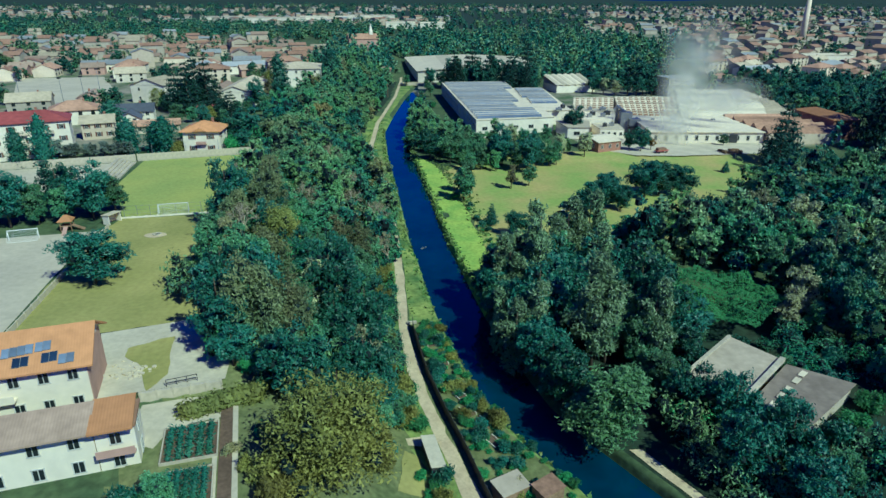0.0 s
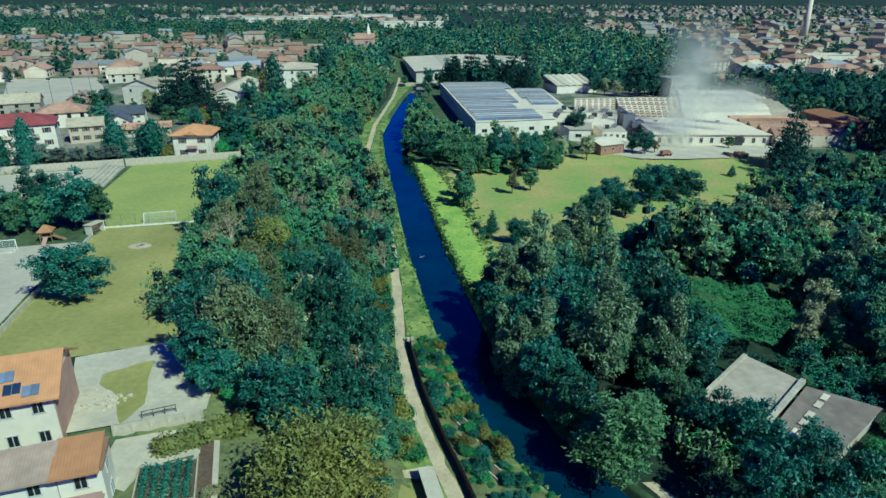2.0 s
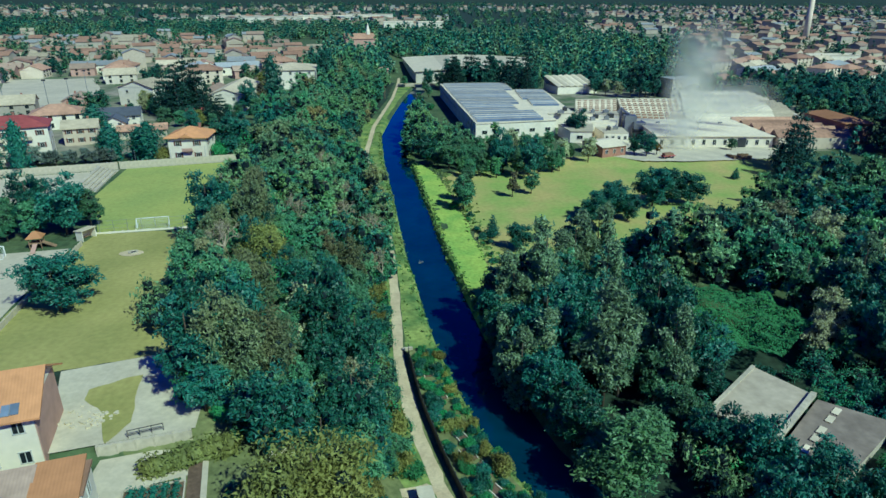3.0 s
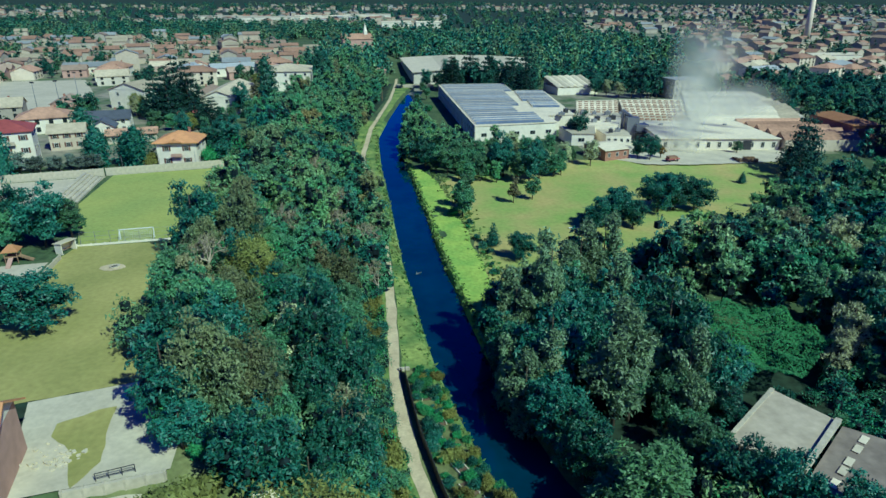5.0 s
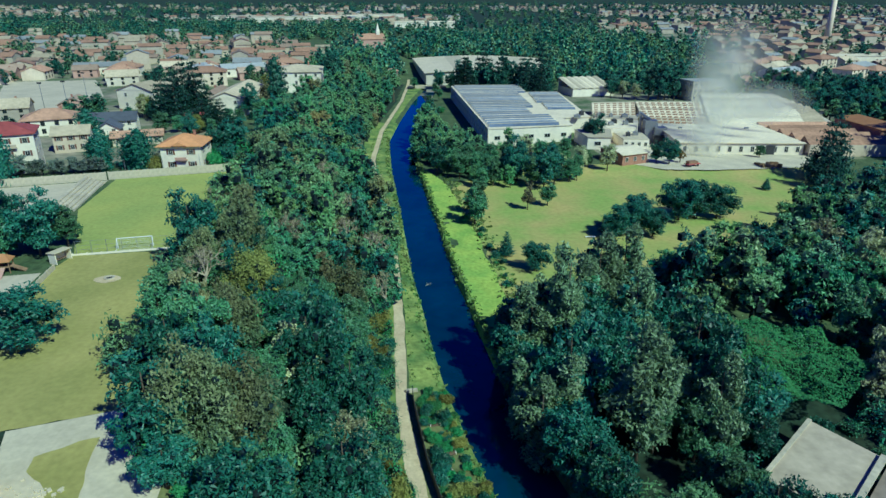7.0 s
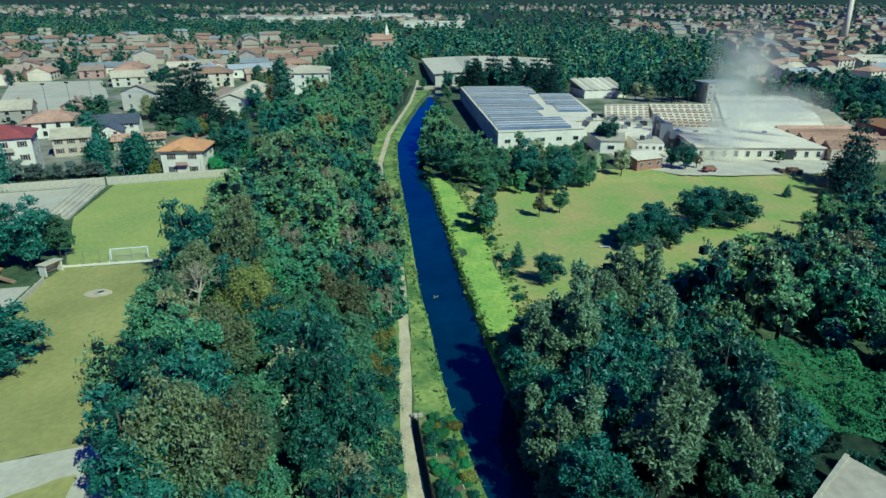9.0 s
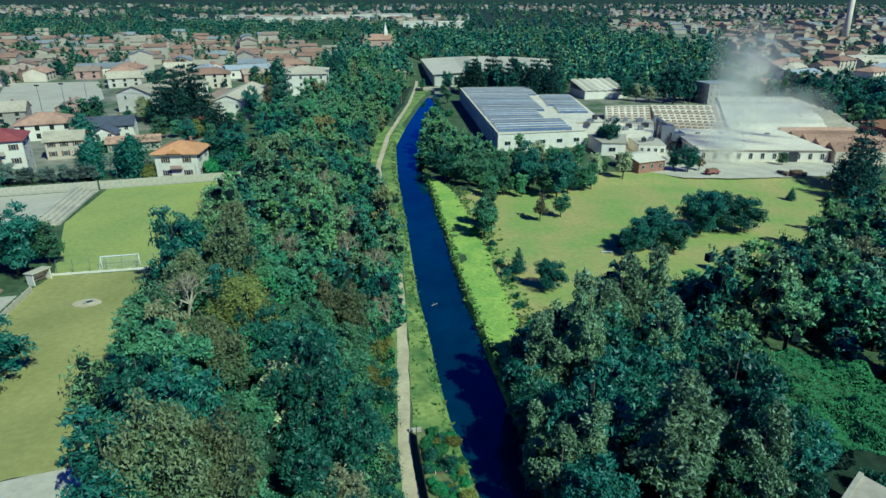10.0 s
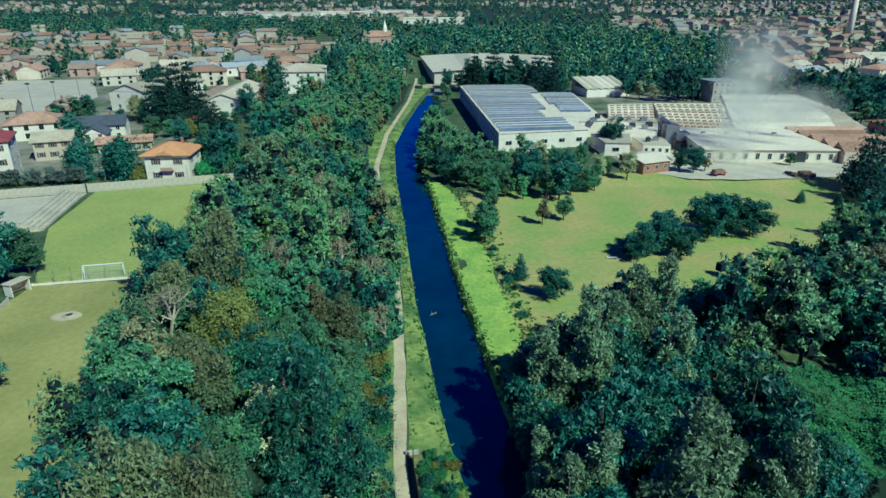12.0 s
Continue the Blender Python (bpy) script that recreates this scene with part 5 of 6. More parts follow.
hedge(-30.0, 59.8, -27.0, 61.0, 1.6, 1.2, "leaf_yellow", "overgrown yellow-green hedge above the garden", 63)


def mound(name, poly, z0, rise, mat, label, count, size, seed):
    """Low tangled growth over a swelling surface, too many leaves to count."""
    rng = np.random.default_rng(seed)
    xs, ys = [p[0] for p in poly], [p[1] for p in poly]
    pieces = []
    while len(pieces) < count:
        x, y = rng.uniform(min(xs), max(xs)), rng.uniform(min(ys), max(ys))
        if not inside(x, y, poly):
            continue
        top = z0 + rise * (0.55 + 0.45 * noise.noise((x * 0.22, y * 0.22, 4.0))) + 0.5 * noise.noise((x * 0.9, y * 0.9, 1.0))
        n = rng.normal(size=3) * 0.42 + (0.1, -0.2, 1)
        n /= np.linalg.norm(n)
        a = np.cross(n, rng.normal(size=3))
        a /= np.linalg.norm(a)
        b = np.cross(n, a)
        s, p = size * rng.uniform(0.6, 1.3), np.array((x, y, top))
        pieces.append((np.array([p - a * s * 0.6, p + b * s * 0.42, p + a * s * 0.7 - n * s * 0.15, p - b * s * 0.42]), np.array([[0, 1, 2, 3]]), 0))
    return joined(name, pieces, [mat], label, "brambles")


BRAMBLE = [(44, 112), (47, 117), (55, 119), (63, 112), (66, 104), (60, 98), (53, 92), (46, 94), (41.5, 103)]
mound("brambles", BRAMBLE, 1.0, 5.6, "ivy", "bright green brambles and ivy over an old ruin", 15000, 0.30, 71)

# garden trees between the houses of the terrace
rr = random.Random(77)
spots = 0
while spots < 34:
    x, y = rr.uniform(-150, -76), rr.uniform(198, 345)
    if inside(x, y, [(-140, 205), (-92, 204), (-72, 230), (-80, 345), (-150, 345)]) and all(math.hypot(x - a, y - b) > r for a, b, r in PLOTS):
        place(rr.choice(("oak", "dark", "shrub", "shrub_dark", "oak", "spruce", "chestnut")), x, y, rr.uniform(0.45, 0.85), tall=rr.uniform(0.8, 1.1), label="")
        spots += 1

# ---- woods that run together ----
wood([(-62, 215), (-66, 240), (-74, 262), (-66, 262), (-60, 230)], 6, [("willow", 1), ("oak", 3), ("dark", 3)], (0.6, 0.9), [], 31)
wood([(20, 470), (75, 455), (100, 420), (135, 400), (160, 410), (190, 470), (260, 620), (210, 760), (-20, 800), (-60, 620), (-36, 600), (80, 598), (78, 468)], 11, [("poplar", 3), ("dark", 5), ("oak", 2)], (0.65, 1.5), [], 32)
wood([(-56, 480), (-66, 430), (-72, 400), (-90, 420), (-90, 560), (-55, 580), (-34, 560), (-34, 490)], 9, [("oak", 3), ("dark", 4), ("spruce", 1)], (0.85, 1.2), [(-68, 590, 16)], 33)
wood([(150, 204), (178, 232), (200, 262), (290, 300), (330, 260), (260, 160), (180, 150), (175, 205)], 10, [("dark", 4), ("spruce", 2), ("oak", 1)], (0.9, 1.3), [], 34)
wood([(196, 330), (205, 400), (240, 420), (340, 420), (320, 330), (230, 300)], 10, [("dark", 4), ("oak", 2)], (0.8, 1.2), [(225, 345, 12)], 35)
wood([(184, 300), (186, 388), (152, 398), (170, 440), (240, 430), (240, 300)], 9, [("dark", 4), ("oak", 2), ("spruce", 1)], (0.8, 1.2), [(148, 402, 16)], 36)
woodland("woodland", FAR_TREES, "dense mixed woodland of green trees")
undergrowth = []
rng = random.Random(8)
for poly, count in (([(-31, 70), (-46, 100), (-52, 150), (-58, 190), (-66, 240), (-36, 260), (-20, 190), (-14, 140), (-11, 105), (-5, 76), (-16, 64)], 340), ([(14, 112), (26, 146), (60, 158), (110, 195), (170, 205), (180, 150), (120, 84), (66, 92), (64, 112), (42, 116), (36, 84), (30, 70), (24, 72), (16, 92)], 150), ([(30, 70), (38, 78), (46, 66), (60, 62), (52, 46), (34, 52)], 25)):
    xs, ys = [p[0] for p in poly], [p[1] for p in poly]
    made = 0
    while made < count:
        x, y = rng.uniform(min(xs), max(xs)), rng.uniform(min(ys), max(ys))
        if inside(x, y, poly) and not inside(x, y, BRAMBLE) and math.hypot(x - 48, y - 81) > 9 and math.hypot(x - 56, y - 75) > 9:
            undergrowth.append(("shrub", x, y, rng.uniform(0.7, 1.7), rng.uniform(0.8, 1.5)))
            made += 1
for _ in range(70):
    x, y = rng.uniform(38, 78), rng.uniform(62, 100)
    if not inside(x, y, BRAMBLE) and math.hypot(x - 47, y - 82) > 8.6 and math.hypot(x - 55, y - 76) > 8.6:
        undergrowth.append(("shrub", x, y, rng.uniform(0.7, 1.4), rng.uniform(0.7, 1.2)))
for _ in range(330):
    y = rng.uniform(74, 215)
    undergrowth.append(("shrub", way_x(y) - 2.0 - 6.5 * rng.random() ** 1.4, y, rng.uniform(0.35, 0.95), rng.uniform(0.7, 1.3)))
woodland("undergrowth", undergrowth, "green shrubs and saplings under the trees", "undergrowth")


# ---- town ----
def town_house(w, d, h, rise, wall, tile, floors, cols, label, roof="gable"):
    ob = thing("house", Matrix(), label, "house", "houses of the town")
    walls = Shape().box(0, 0, -2.0, w, d, h + 2.0)
    if roof == "gable":
        walls.gable_end(w, d, h, rise)
    part("wall", walls, wall, ob)
    part("roof", Shape().gable(w, d, h + 0.15, rise) if roof == "gable" else Shape().hip(w, d, h + 0.2, rise), tile, ob)
    part("chimney", Shape().box(w * 0.2, d * 0.15, h, 0.7, 0.7, rise + 0.5), "brick_wall", ob)
    for k in range(floors):
        for i in range(cols):
            part("window", TOWN_PANE, "", ob, at=pose((i + 0.5) / cols * w - w / 2, -d / 2 - 0.05, h / floors * (k + 0.3)))
    return ob


TOWN_PANE = Shape().box(0, 0, 0, 1.3, 0.16, 1.6).mesh("window", M["glass"])
TOWN = [town_house(15, 12, 4.9, 2.6, "cream_wall", "tile", 2, 3, "cream house with a terracotta tile roof"),
        town_house(17, 13, 5.3, 2.9, "white_wall", "tile", 2, 4, "white house with a terracotta hipped roof", "hip"),
        town_house(13, 11, 4.6, 2.3, "rose_wall", "tile_brown", 2, 2, "rose-coloured house with a brown tile roof"),
        town_house(21, 13, 7.2, 2.7, "cream_wall", "tile", 3, 4, "three-storey cream building with a terracotta roof", "hip"),
        town_house(16, 13, 5.0, 2.8, "grey_wall", "tile_ochre", 2, 3, "grey house with a pale ochre roof"),
        town_house(26, 17, 5.0, 2.0, "white_wall", "sheet_grey", 1, 4, "low white building with a grey roof"),
        town_house(13, 11, 5.0, 2.6, "white_wall", "tile_red", 2, 3, "white house with a dark red roof", "hip")]
TOWN_WEIGHT = (4, 3, 4, 2, 5, 1, 0.4)
started = set()
TOWN_TREES = []


FAR_HOUSES = []


def town(poly, gap, turn, keep_off, seed, skip=0.12, near=430):
    rng = random.Random(seed)
    xs, ys = [p[0] for p in poly], [p[1] for p in poly]
    c, s = math.cos(radians(turn)), math.sin(radians(turn))
    for i in range(-60, 61):
        for j in range(-60, 61):
            gx, gy = gap * i * 1.1, gap * j
            x = sum(xs) / len(xs) + gx * c - gy * s + rng.uniform(-0.2, 0.2) * gap
            y = sum(ys) / len(ys) + gx * s + gy * c + rng.uniform(-0.2, 0.2) * gap
            pick, roll = rng.choices(range(len(TOWN)), TOWN_WEIGHT)[0], rng.random()
            if not inside(x, y, poly) or any(math.hypot(x - a, y - b) < r for a, b, r in keep_off):
                continue
            if roll < skip:
                for _ in range(4):
                    TOWN_TREES.append((rng.choice(("dark", "oak", "spruce")), x + rng.uniform(-7, 7), y + rng.uniform(-7, 7), rng.uniform(0.7, 1.1), 1.0))
                continue
            if roll < 0.8:
                TOWN_TREES.append((rng.choice(("dark", "oak", "shrub", "spruce", "shrub")), x + rng.choice((-1, 1)) * gap * 0.5, y - gap * 0.4, rng.uniform(0.5, 0.85), 1.0))
            if y > near:
                FAR_HOUSES.append((x, y, radians(turn + rng.choice((0, 0, 90)) + rng.uniform(-8, 8))))
                continue
            m = pose(x, y, land(x, y), 0, 0, turn + rng.choice((0, 0, 90)) + rng.uniform(-8, 8))
            if pick in started:
                copy_thing(TOWN[pick], m)
            else:
                TOWN[pick].matrix_basis = m
                started.add(pick)


CAR_PARK = [(-191, 285), (-163, 282), (-158, 290), (-166, 330), (-203, 394), (-250, 385)]
patch("sand_ground", "sand", CAR_PARK, 0.05, "pale sand sports ground among the houses", "sports ground")
KEEP_LEFT = [(-200, 335, 42), (-175, 300, 24), (-225, 370, 25), (-128, 311, 26), (-89, 296, 26), (-77, 356, 24), (-105, 270, 18), (-117, 241, 14), (-101, 300, 12), (-68, 592, 22), (-117, 216, 14)]
town([(-128, 230), (-150, 255), (-160, 270), (-260, 260), (-360, 330), (-560, 640), (-560, 760), (-200, 740), (-88, 560), (-92, 410), (-105, 390), (-105, 330), (-112, 285), (-132, 262)], 20.5, 18, KEEP_LEFT, 81, 0.24, 430)
town([(178, 425), (250, 440), (330, 425), (480, 520), (720, 800), (640, 860), (330, 860), (240, 640)], 24, 30, [(394, 715, 14)], 82, 0.14, 560)
woodland("town_trees", TOWN_TREES, "green trees standing between the houses", "trees")


def far_country(seed, houses, trees):
    """Roofs and woods that run on to the horizon, too many to count."""
    rng = random.Random(seed)
    built, green = [], []
    sites = list(FAR_HOUSES)
    while len(sites) < houses:
        y = 760 * (4200 / 760) ** (rng.random() ** 0.75)
        x = rng.uniform(-0.78, 0.80) * y
        clump = noise.noise((x * 0.0022, y * 0.0026, 2.0)) + 0.18 * noise.noise((x * 0.009, y * 0.009, 5.0)) + (0.30 if x > 0.22 * y else 0.0) - (0.35 if -0.35 * y < x < 0.22 * y and y < 1000 else 0)
        if clump > 0.12 and not (x < 0 and y < 1100) and not (0.3 * y < x < 0.7 * y and y < 880):
            sites.append((x, y, rng.choice((0.3, 0.6, 1.9, 1.2)) + rng.uniform(-0.2, 0.2)))
    for x, y, a in sites:
        w, d, h, r = rng.uniform(10, 20), rng.uniform(9, 14), rng.uniform(4, 6.5) * rng.choice((1, 1, 1, 1, 1.8)), rng.uniform(1.5, 2.6)
        turn = np.array(((math.cos(a), -math.sin(a), 0), (math.sin(a), math.cos(a), 0), (0, 0, 1)))
        v = np.array([(sx * w / 2, sy * d / 2, z) for z in (-2, h) for sx, sy in ((-1, -1), (1, -1), (1, 1), (-1, 1))] + [(-w / 2, 0, h), (w / 2, 0, h), (-w / 2, 0, h + r), (w / 2, 0, h + r)]
                     + [(-w / 2 - 0.5, -d / 2 - 0.6, h - 0.1), (w / 2 + 0.5, -d / 2 - 0.6, h - 0.1), (w / 2 + 0.5, 0, h + r + 0.1), (-w / 2 - 0.5, 0, h + r + 0.1), (w / 2 + 0.5, d / 2 + 0.6, h - 0.1), (-w / 2 - 0.5, d / 2 + 0.6, h - 0.1)])
        v = v @ turn.T + (x, y, land(x, y))
        wall = rng.choice((0, 0, 0, 2, 2))
        built.append((v, np.array([(0, 1, 5, 4), (1, 2, 6, 5), (2, 3, 7, 6), (3, 0, 4, 7), (4, 8, 7, 10), (5, 11, 6, 9)]), wall))
        built.append((v, np.array([(12, 13, 14, 15), (16, 17, 15, 14)]), rng.choice((3, 3, 3, 4, 5, 6))))
    joined("far_town", built, ["cream_wall", "white_wall", "grey_wall", "tile", "tile_brown", "tile_ochre", "sheet_grey"], "distant town of terracotta-roofed houses", "town")
    while len(green) < trees:
        y = 620 * (4500 / 620) ** (rng.random() ** 0.85)
        x = rng.uniform(-0.80, 0.82) * y
        if len(green) > trees - 500:
            x, y = rng.uniform(-720, -90), rng.uniform(720, 1120)
        if y < 800 and x > 170 or y < 715 and x < -100:
            continue
        clump = noise.noise((x * 0.0022, y * 0.0026, 2.0)) + (0.30 if x > 0.22 * y else 0.0)
        if clump > 0.2 and rng.random() < 0.72 and not (x < -0.1 * y and y < 1150):
            continue
        green.append((rng.choice(("far", "far", "far_tall")), x, y, rng.uniform(0.9, 1.3) * (1 + y / 2600), 0.85))
    woodland("far_woods", green, "distant dark woods on the plain", "woods")


far_country(91, 1900, 2300)
# pale works and sheds on the plain, seen over the woods
for x, y, w, d, h in [(-330, 1290, 150, 60, 10), (-215, 1330, 110, 60, 11), (-420, 1380, 120, 50, 9), (-60, 1060, 46, 24, 9), (-10, 1080, 40, 20, 8), (-150, 1500, 90, 40, 9), (330, 560, 44, 18, 7), (-120, 1380, 60, 40, 12)]:
    shed = thing("industrial_shed", pose(x, y, land(x, y), 0, 0, 6), "pale flat-roofed industrial shed in the distance", "industrial shed")
    part("wall", Shape().box(0, 0, -2, w, d, h + 2), "white_wall", shed)
    part("roof", Shape().gable(w, d, h, 1.2, 0.3, 0.3), "sheet_white", shed)
ridge = Shape()
v = []
for i in range(61):
    a = radians(-46 + 92 * i / 60)
    for k, (r, z) in enumerate(((3900, 5), (4300, 34 + 16 * noise.noise((i * 0.21, 0, 0))), (4600, 60 + 34 * noise.noise((i * 0.13, 3, 0))), (4700, 20))):
        v.append((r * math.sin(a), r * math.cos(a), z))
ridge.add(v, [(4 * i + k, 4 * i + 4 + k, 4 * i + 5 + k, 4 * i + 1 + k) for i in range(60) for k in range(3)])
tagged(part("backdrop", ridge, "shade_toned_floor", smooth=True), "low wooded rise along the horizon", "hills", kind="structure")


# ---- pitch, fields and yard ----
def post_row(a, b, count):
    return [(mix2(a, b, i / (count - 1))) for i in range(count)]


def goal(x0, y0, x1, y1, z, high, label):
    turn = math.degrees(math.atan2(y1 - y0, x1 - x0))
    w = math.hypot(x1 - x0, y1 - y0)
    ob = thing("football_goal", pose((x0 + x1) / 2, (y0 + y1) / 2, z, 0, 0, turn), label, "football goal")
    for x in (-w / 2, w / 2):
        part("post", Shape().tube((x, 0, 0), (x, 0, high), 0.09, 0.09, 8), "white_paint", ob)
        part("stay", Shape().tube((x, 0, high), (x, -1.6, 0.03), 0.04, 0.04), "white_paint", ob)
    part("crossbar", Shape().tube((-w / 2, 0, high), (w / 2, 0, high), 0.09, 0.09, 8), "white_paint", ob)
    part("ground_bar", Shape().tube((-w / 2, -1.6, 0.04), (w / 2, -1.6, 0.04), 0.05, 0.05), "white_paint", ob)
    net = Shape()
    for i in range(19):
        x = -w / 2 + w * i / 18
        net.tube((x, 0, high), (x, -1.6, 0.03), 0.012, 0.012, 3)
    for i in range(1, 7):
        net.tube((-w / 2, -1.6 * i / 7, high * (1 - i / 7)), (w / 2, -1.6 * i / 7, high * (1 - i / 7)), 0.012, 0.012, 3)
    part("net", net, "white_paint", ob)
    return ob


TOP = TERRACE
goal(-62.5, 131.5, -56.4, 133.0, TOP, 2.1, "white football goal with a net on the grass pitch")
goal(-85.2, 114.6, -80.2, 116.2, TOP, 2.0, "white football goal standing on the sand pitch")


def panel_wall(name, a, b, high, panels, mat, label, category, thick=0.18, gap=0.06, lean=0.0, z=None):
    """A wall of separate panels between posts."""
    ob = thing(name, Matrix(), label, category)
    turn = math.atan2(b[1] - a[1], b[0] - a[0])
    step = math.hypot(b[0] - a[0], b[1] - a[1]) / panels
    slab = Shape().box(0, 0, -0.3, step - gap, thick, high + 0.3).mesh("panel", M[mat])
    pillar = Shape().box(0, 0, -0.3, 0.22, thick + 0.1, high + 0.42).mesh("post", M[mat])
    for i in range(panels + 1):
        x, y = mix2(a, b, i / panels)
        zz = land(x, y) if z is None else z
        part("post", pillar, "", ob, at=Matrix.Translation((x, y, zz)) @ Matrix.Rotation(turn, 4, "Z"))
        if i < panels:
            x, y = mix2(a, b, (i + 0.5) / panels)
            part("panel", slab, "", ob, at=Matrix.Translation((x, y, zz)) @ Matrix.Rotation(turn, 4, "Z"))
    return ob


panel_wall("boundary_wall", (-88.6, 180.4), (-56.5, 190.6), 2.1, 14, "concrete", "pale concrete panel wall behind the football pitch", "wall", z=TOP)
panel_wall("boundary_wall", (-131, 166.8), (-89.2, 180.2), 2.1, 18, "concrete", "long concrete panel wall below the flats", "wall", z=TOP)
panel_wall("field_wall", (-68.9, 121.5), (-60.8, 73.8), 1.0, 18, "concrete", "low grey concrete wall along the sand pitch", "wall", z=TOP)
panel_wall("pitch_curb", (-69.2, 127.9), (-47.4, 132.8), 0.35, 9, "white_wall", "low white curb wall between pitch and field", "curb", z=TOP)
patch("cinder_strip", "sand", [(-88.5, 179.6), (-83.6, 153.2), (-100, 148), (-131, 166)], 0.05, "pale gravel strip between the pitch and the wall", "gravel strip", z=TOP)
stand = thing("spectator_stand", pose(-86.2, 165.5, TOP, 0, 0, 12), "stepped concrete spectator stand beside the pitch", "stand")
for i in range(5):
    part("step", Shape().box(-0.9 * i, 0, -0.2, 0.88, 24, 0.6 + 0.38 * i), "concrete", stand)
fence = thing("mesh_fence", Matrix(), "tall wire mesh fence behind the football goal", "fence")
for i, (x, y) in enumerate(post_row((-68.8, 128.6), (-48, 133.2), 9)):
    part("post", Shape().tube((x, y, TOP - 0.2), (x, y, TOP + 2.6), 0.05, 0.05), "steel", fence)
for h in (0.9, 1.7, 2.55):
    part("wire", Shape().tube((-68.8, 128.6, TOP + h), (-48, 133.2, TOP + h), 0.02, 0.02, 4), "steel", fence)
hut = thing("dugout", pose(-69.9, 125.4, TOP, 0, 0, 70), "small white dugout hut at the field corner", "hut")
part("wall", Shape().box(0, 0.8, 0, 3.2, 0.15, 2.0).box(-1.55, 0, 0, 0.15, 1.7, 2.0).box(1.55, 0, 0, 0.15, 1.7, 2.0), "white_wall", hut)
part("roof", Shape().slab([(-1.8, -1.1, 2.25), (1.8, -1.1, 2.25), (1.8, 1.1, 2.05), (-1.8, 1.1, 2.05)], 0.12), "sheet_white", hut)
part("bench", Shape().box(0, 0.45, 0.35, 2.8, 0.4, 0.08), "timber", hut)
play = thing("play_tower", pose(-76.8, 120.6, TOP, 0, 0, 15), "wooden playground tower with an orange roof and slide", "playground")
for x in (-1, 1):
    for y in (-1, 1):
        part("leg", Shape().box(x, y, 0, 0.14, 0.14, 2.3), "timber", play)
part("platform", Shape().box(0, 0, 1.1, 2.2, 2.2, 0.12), "timber", play)
part("roof", Shape().hip(2.2, 2.2, 2.3, 1.1, 0.3, 0.1), "tile_orange", play)
part("slide", Shape().slab([(-0.4, -1.1, 1.2), (0.4, -1.1, 1.2), (0.4, -3.6, 0.15), (-0.4, -3.6, 0.15)], 0.1), "rose_wall", play)
part("ramp", Shape().slab([(1.1, -0.6, 1.2), (3.2, -0.6, 0.1), (3.2, 0.6, 0.1), (1.1, 0.6, 1.2)], 0.1), "timber", play)
patch("worn_spot", "gravel", [(-57.5 + 2.3 * math.cos(a * 0.7) , 117.6 + 1.5 * math.sin(a * 0.7)) for a in range(9)], 0.09, "pale worn spot in the dry field", "worn ground", 0.5, 0.8, z=TOP)
well = thing("manhole", pose(-57.3, 117.8, TOP), "concrete manhole ring with a dark opening in the field", "manhole")
ring = Shape()
for i in range(12):
    a, b = 2 * math.pi * i / 12, 2 * math.pi * (i + 1) / 12
    ring.slab([(0.6 * math.cos(a), 0.6 * math.sin(a), 0.3), (0.9 * math.cos(a), 0.9 * math.sin(a), 0.3), (0.9 * math.cos(b), 0.9 * math.sin(b), 0.3), (0.6 * math.cos(b), 0.6 * math.sin(b), 0.3)], 0.35)
tagged(part("ring", ring, "concrete", well), kind="stuff")
part("cover", Shape().tube((0, 0, 0.05), (0, 0, 0.14), 0.6, 0.6, 12), "dark_metal", well)
for x, y in [(-166, 282.5), (-159.5, 288), (-168.5, 320), (-186, 284.5)]:
    lamp = thing("floodlight_mast", pose(x, y, land(x, y)), "slim steel floodlight mast beside the sand ground", "floodlight")
    part("mast", Shape().tube((0, 0, -0.3), (0, 0, 12), 0.16, 0.1, 8), "steel", lamp)
    part("head", Shape().box(0, 0, 11.8, 1.6, 0.4, 0.6), "dark_metal", lamp)
for t in (0.12, 0.4, 0.68, 0.95):
    x, y = mix2((-88.6, 181.0), (-57, 191.0), t)
    lamp = thing("fence_pole", pose(x, y, TOP), "thin steel ball-fence pole behind the wall", "pole")
    part("shaft", Shape().tube((0, 0, -0.3), (0, 0, 5), 0.07, 0.05, 6), "steel", lamp)

# yard beside the houses
patch("yard_lawn", "dry_pitch", [(-42.7, 72.9), (-37.8, 76.1), (-36.2, 71.0), (-34.7, 66.3), (-35.9, 62.6), (-37.3, 64.6), (-38.6, 67.4), (-39.9, 69.0), (-42.0, 70.4)], 0.10, "dry lawn corner in the paved yard", "lawn", 0.5, 0.8, z=TOP)
rubble = thing("rubble_heap", pose(-39.8, 66.9, TOP + 0.05), "heap of pale broken stones on the paving", "rubble")
rr = random.Random(4)
for i in range(46):
    q = rr.uniform(0.18, 0.5)
    part("stone", Shape().box(rr.gauss(0, 1.1), rr.gauss(0, 0.9), 0, q, q * 0.8, q * 0.5, rr.uniform(0, 3)), "paving", rubble)
rail = thing("railing", pose(-32.2, 64.3, TOP, 0, 0, 22), "low dark metal railing at the yard edge", "railing")
for x in (-1.8, -0.6, 0.6, 1.8):
    part("post", Shape().box(x, 0, 0, 0.07, 0.07, 1.0), "dark_metal", rail)
for z in (0.45, 0.95):
    part("rail", Shape().box(0, 0, z, 3.7, 0.06, 0.07), "dark_metal", rail)
panel_wall("retaining_wall", (-36.6, 62.2), (-27.6, 65.0), 1.5, 5, "concrete", "low pale concrete retaining wall below the yard", "wall", 0.4, z=10.2)


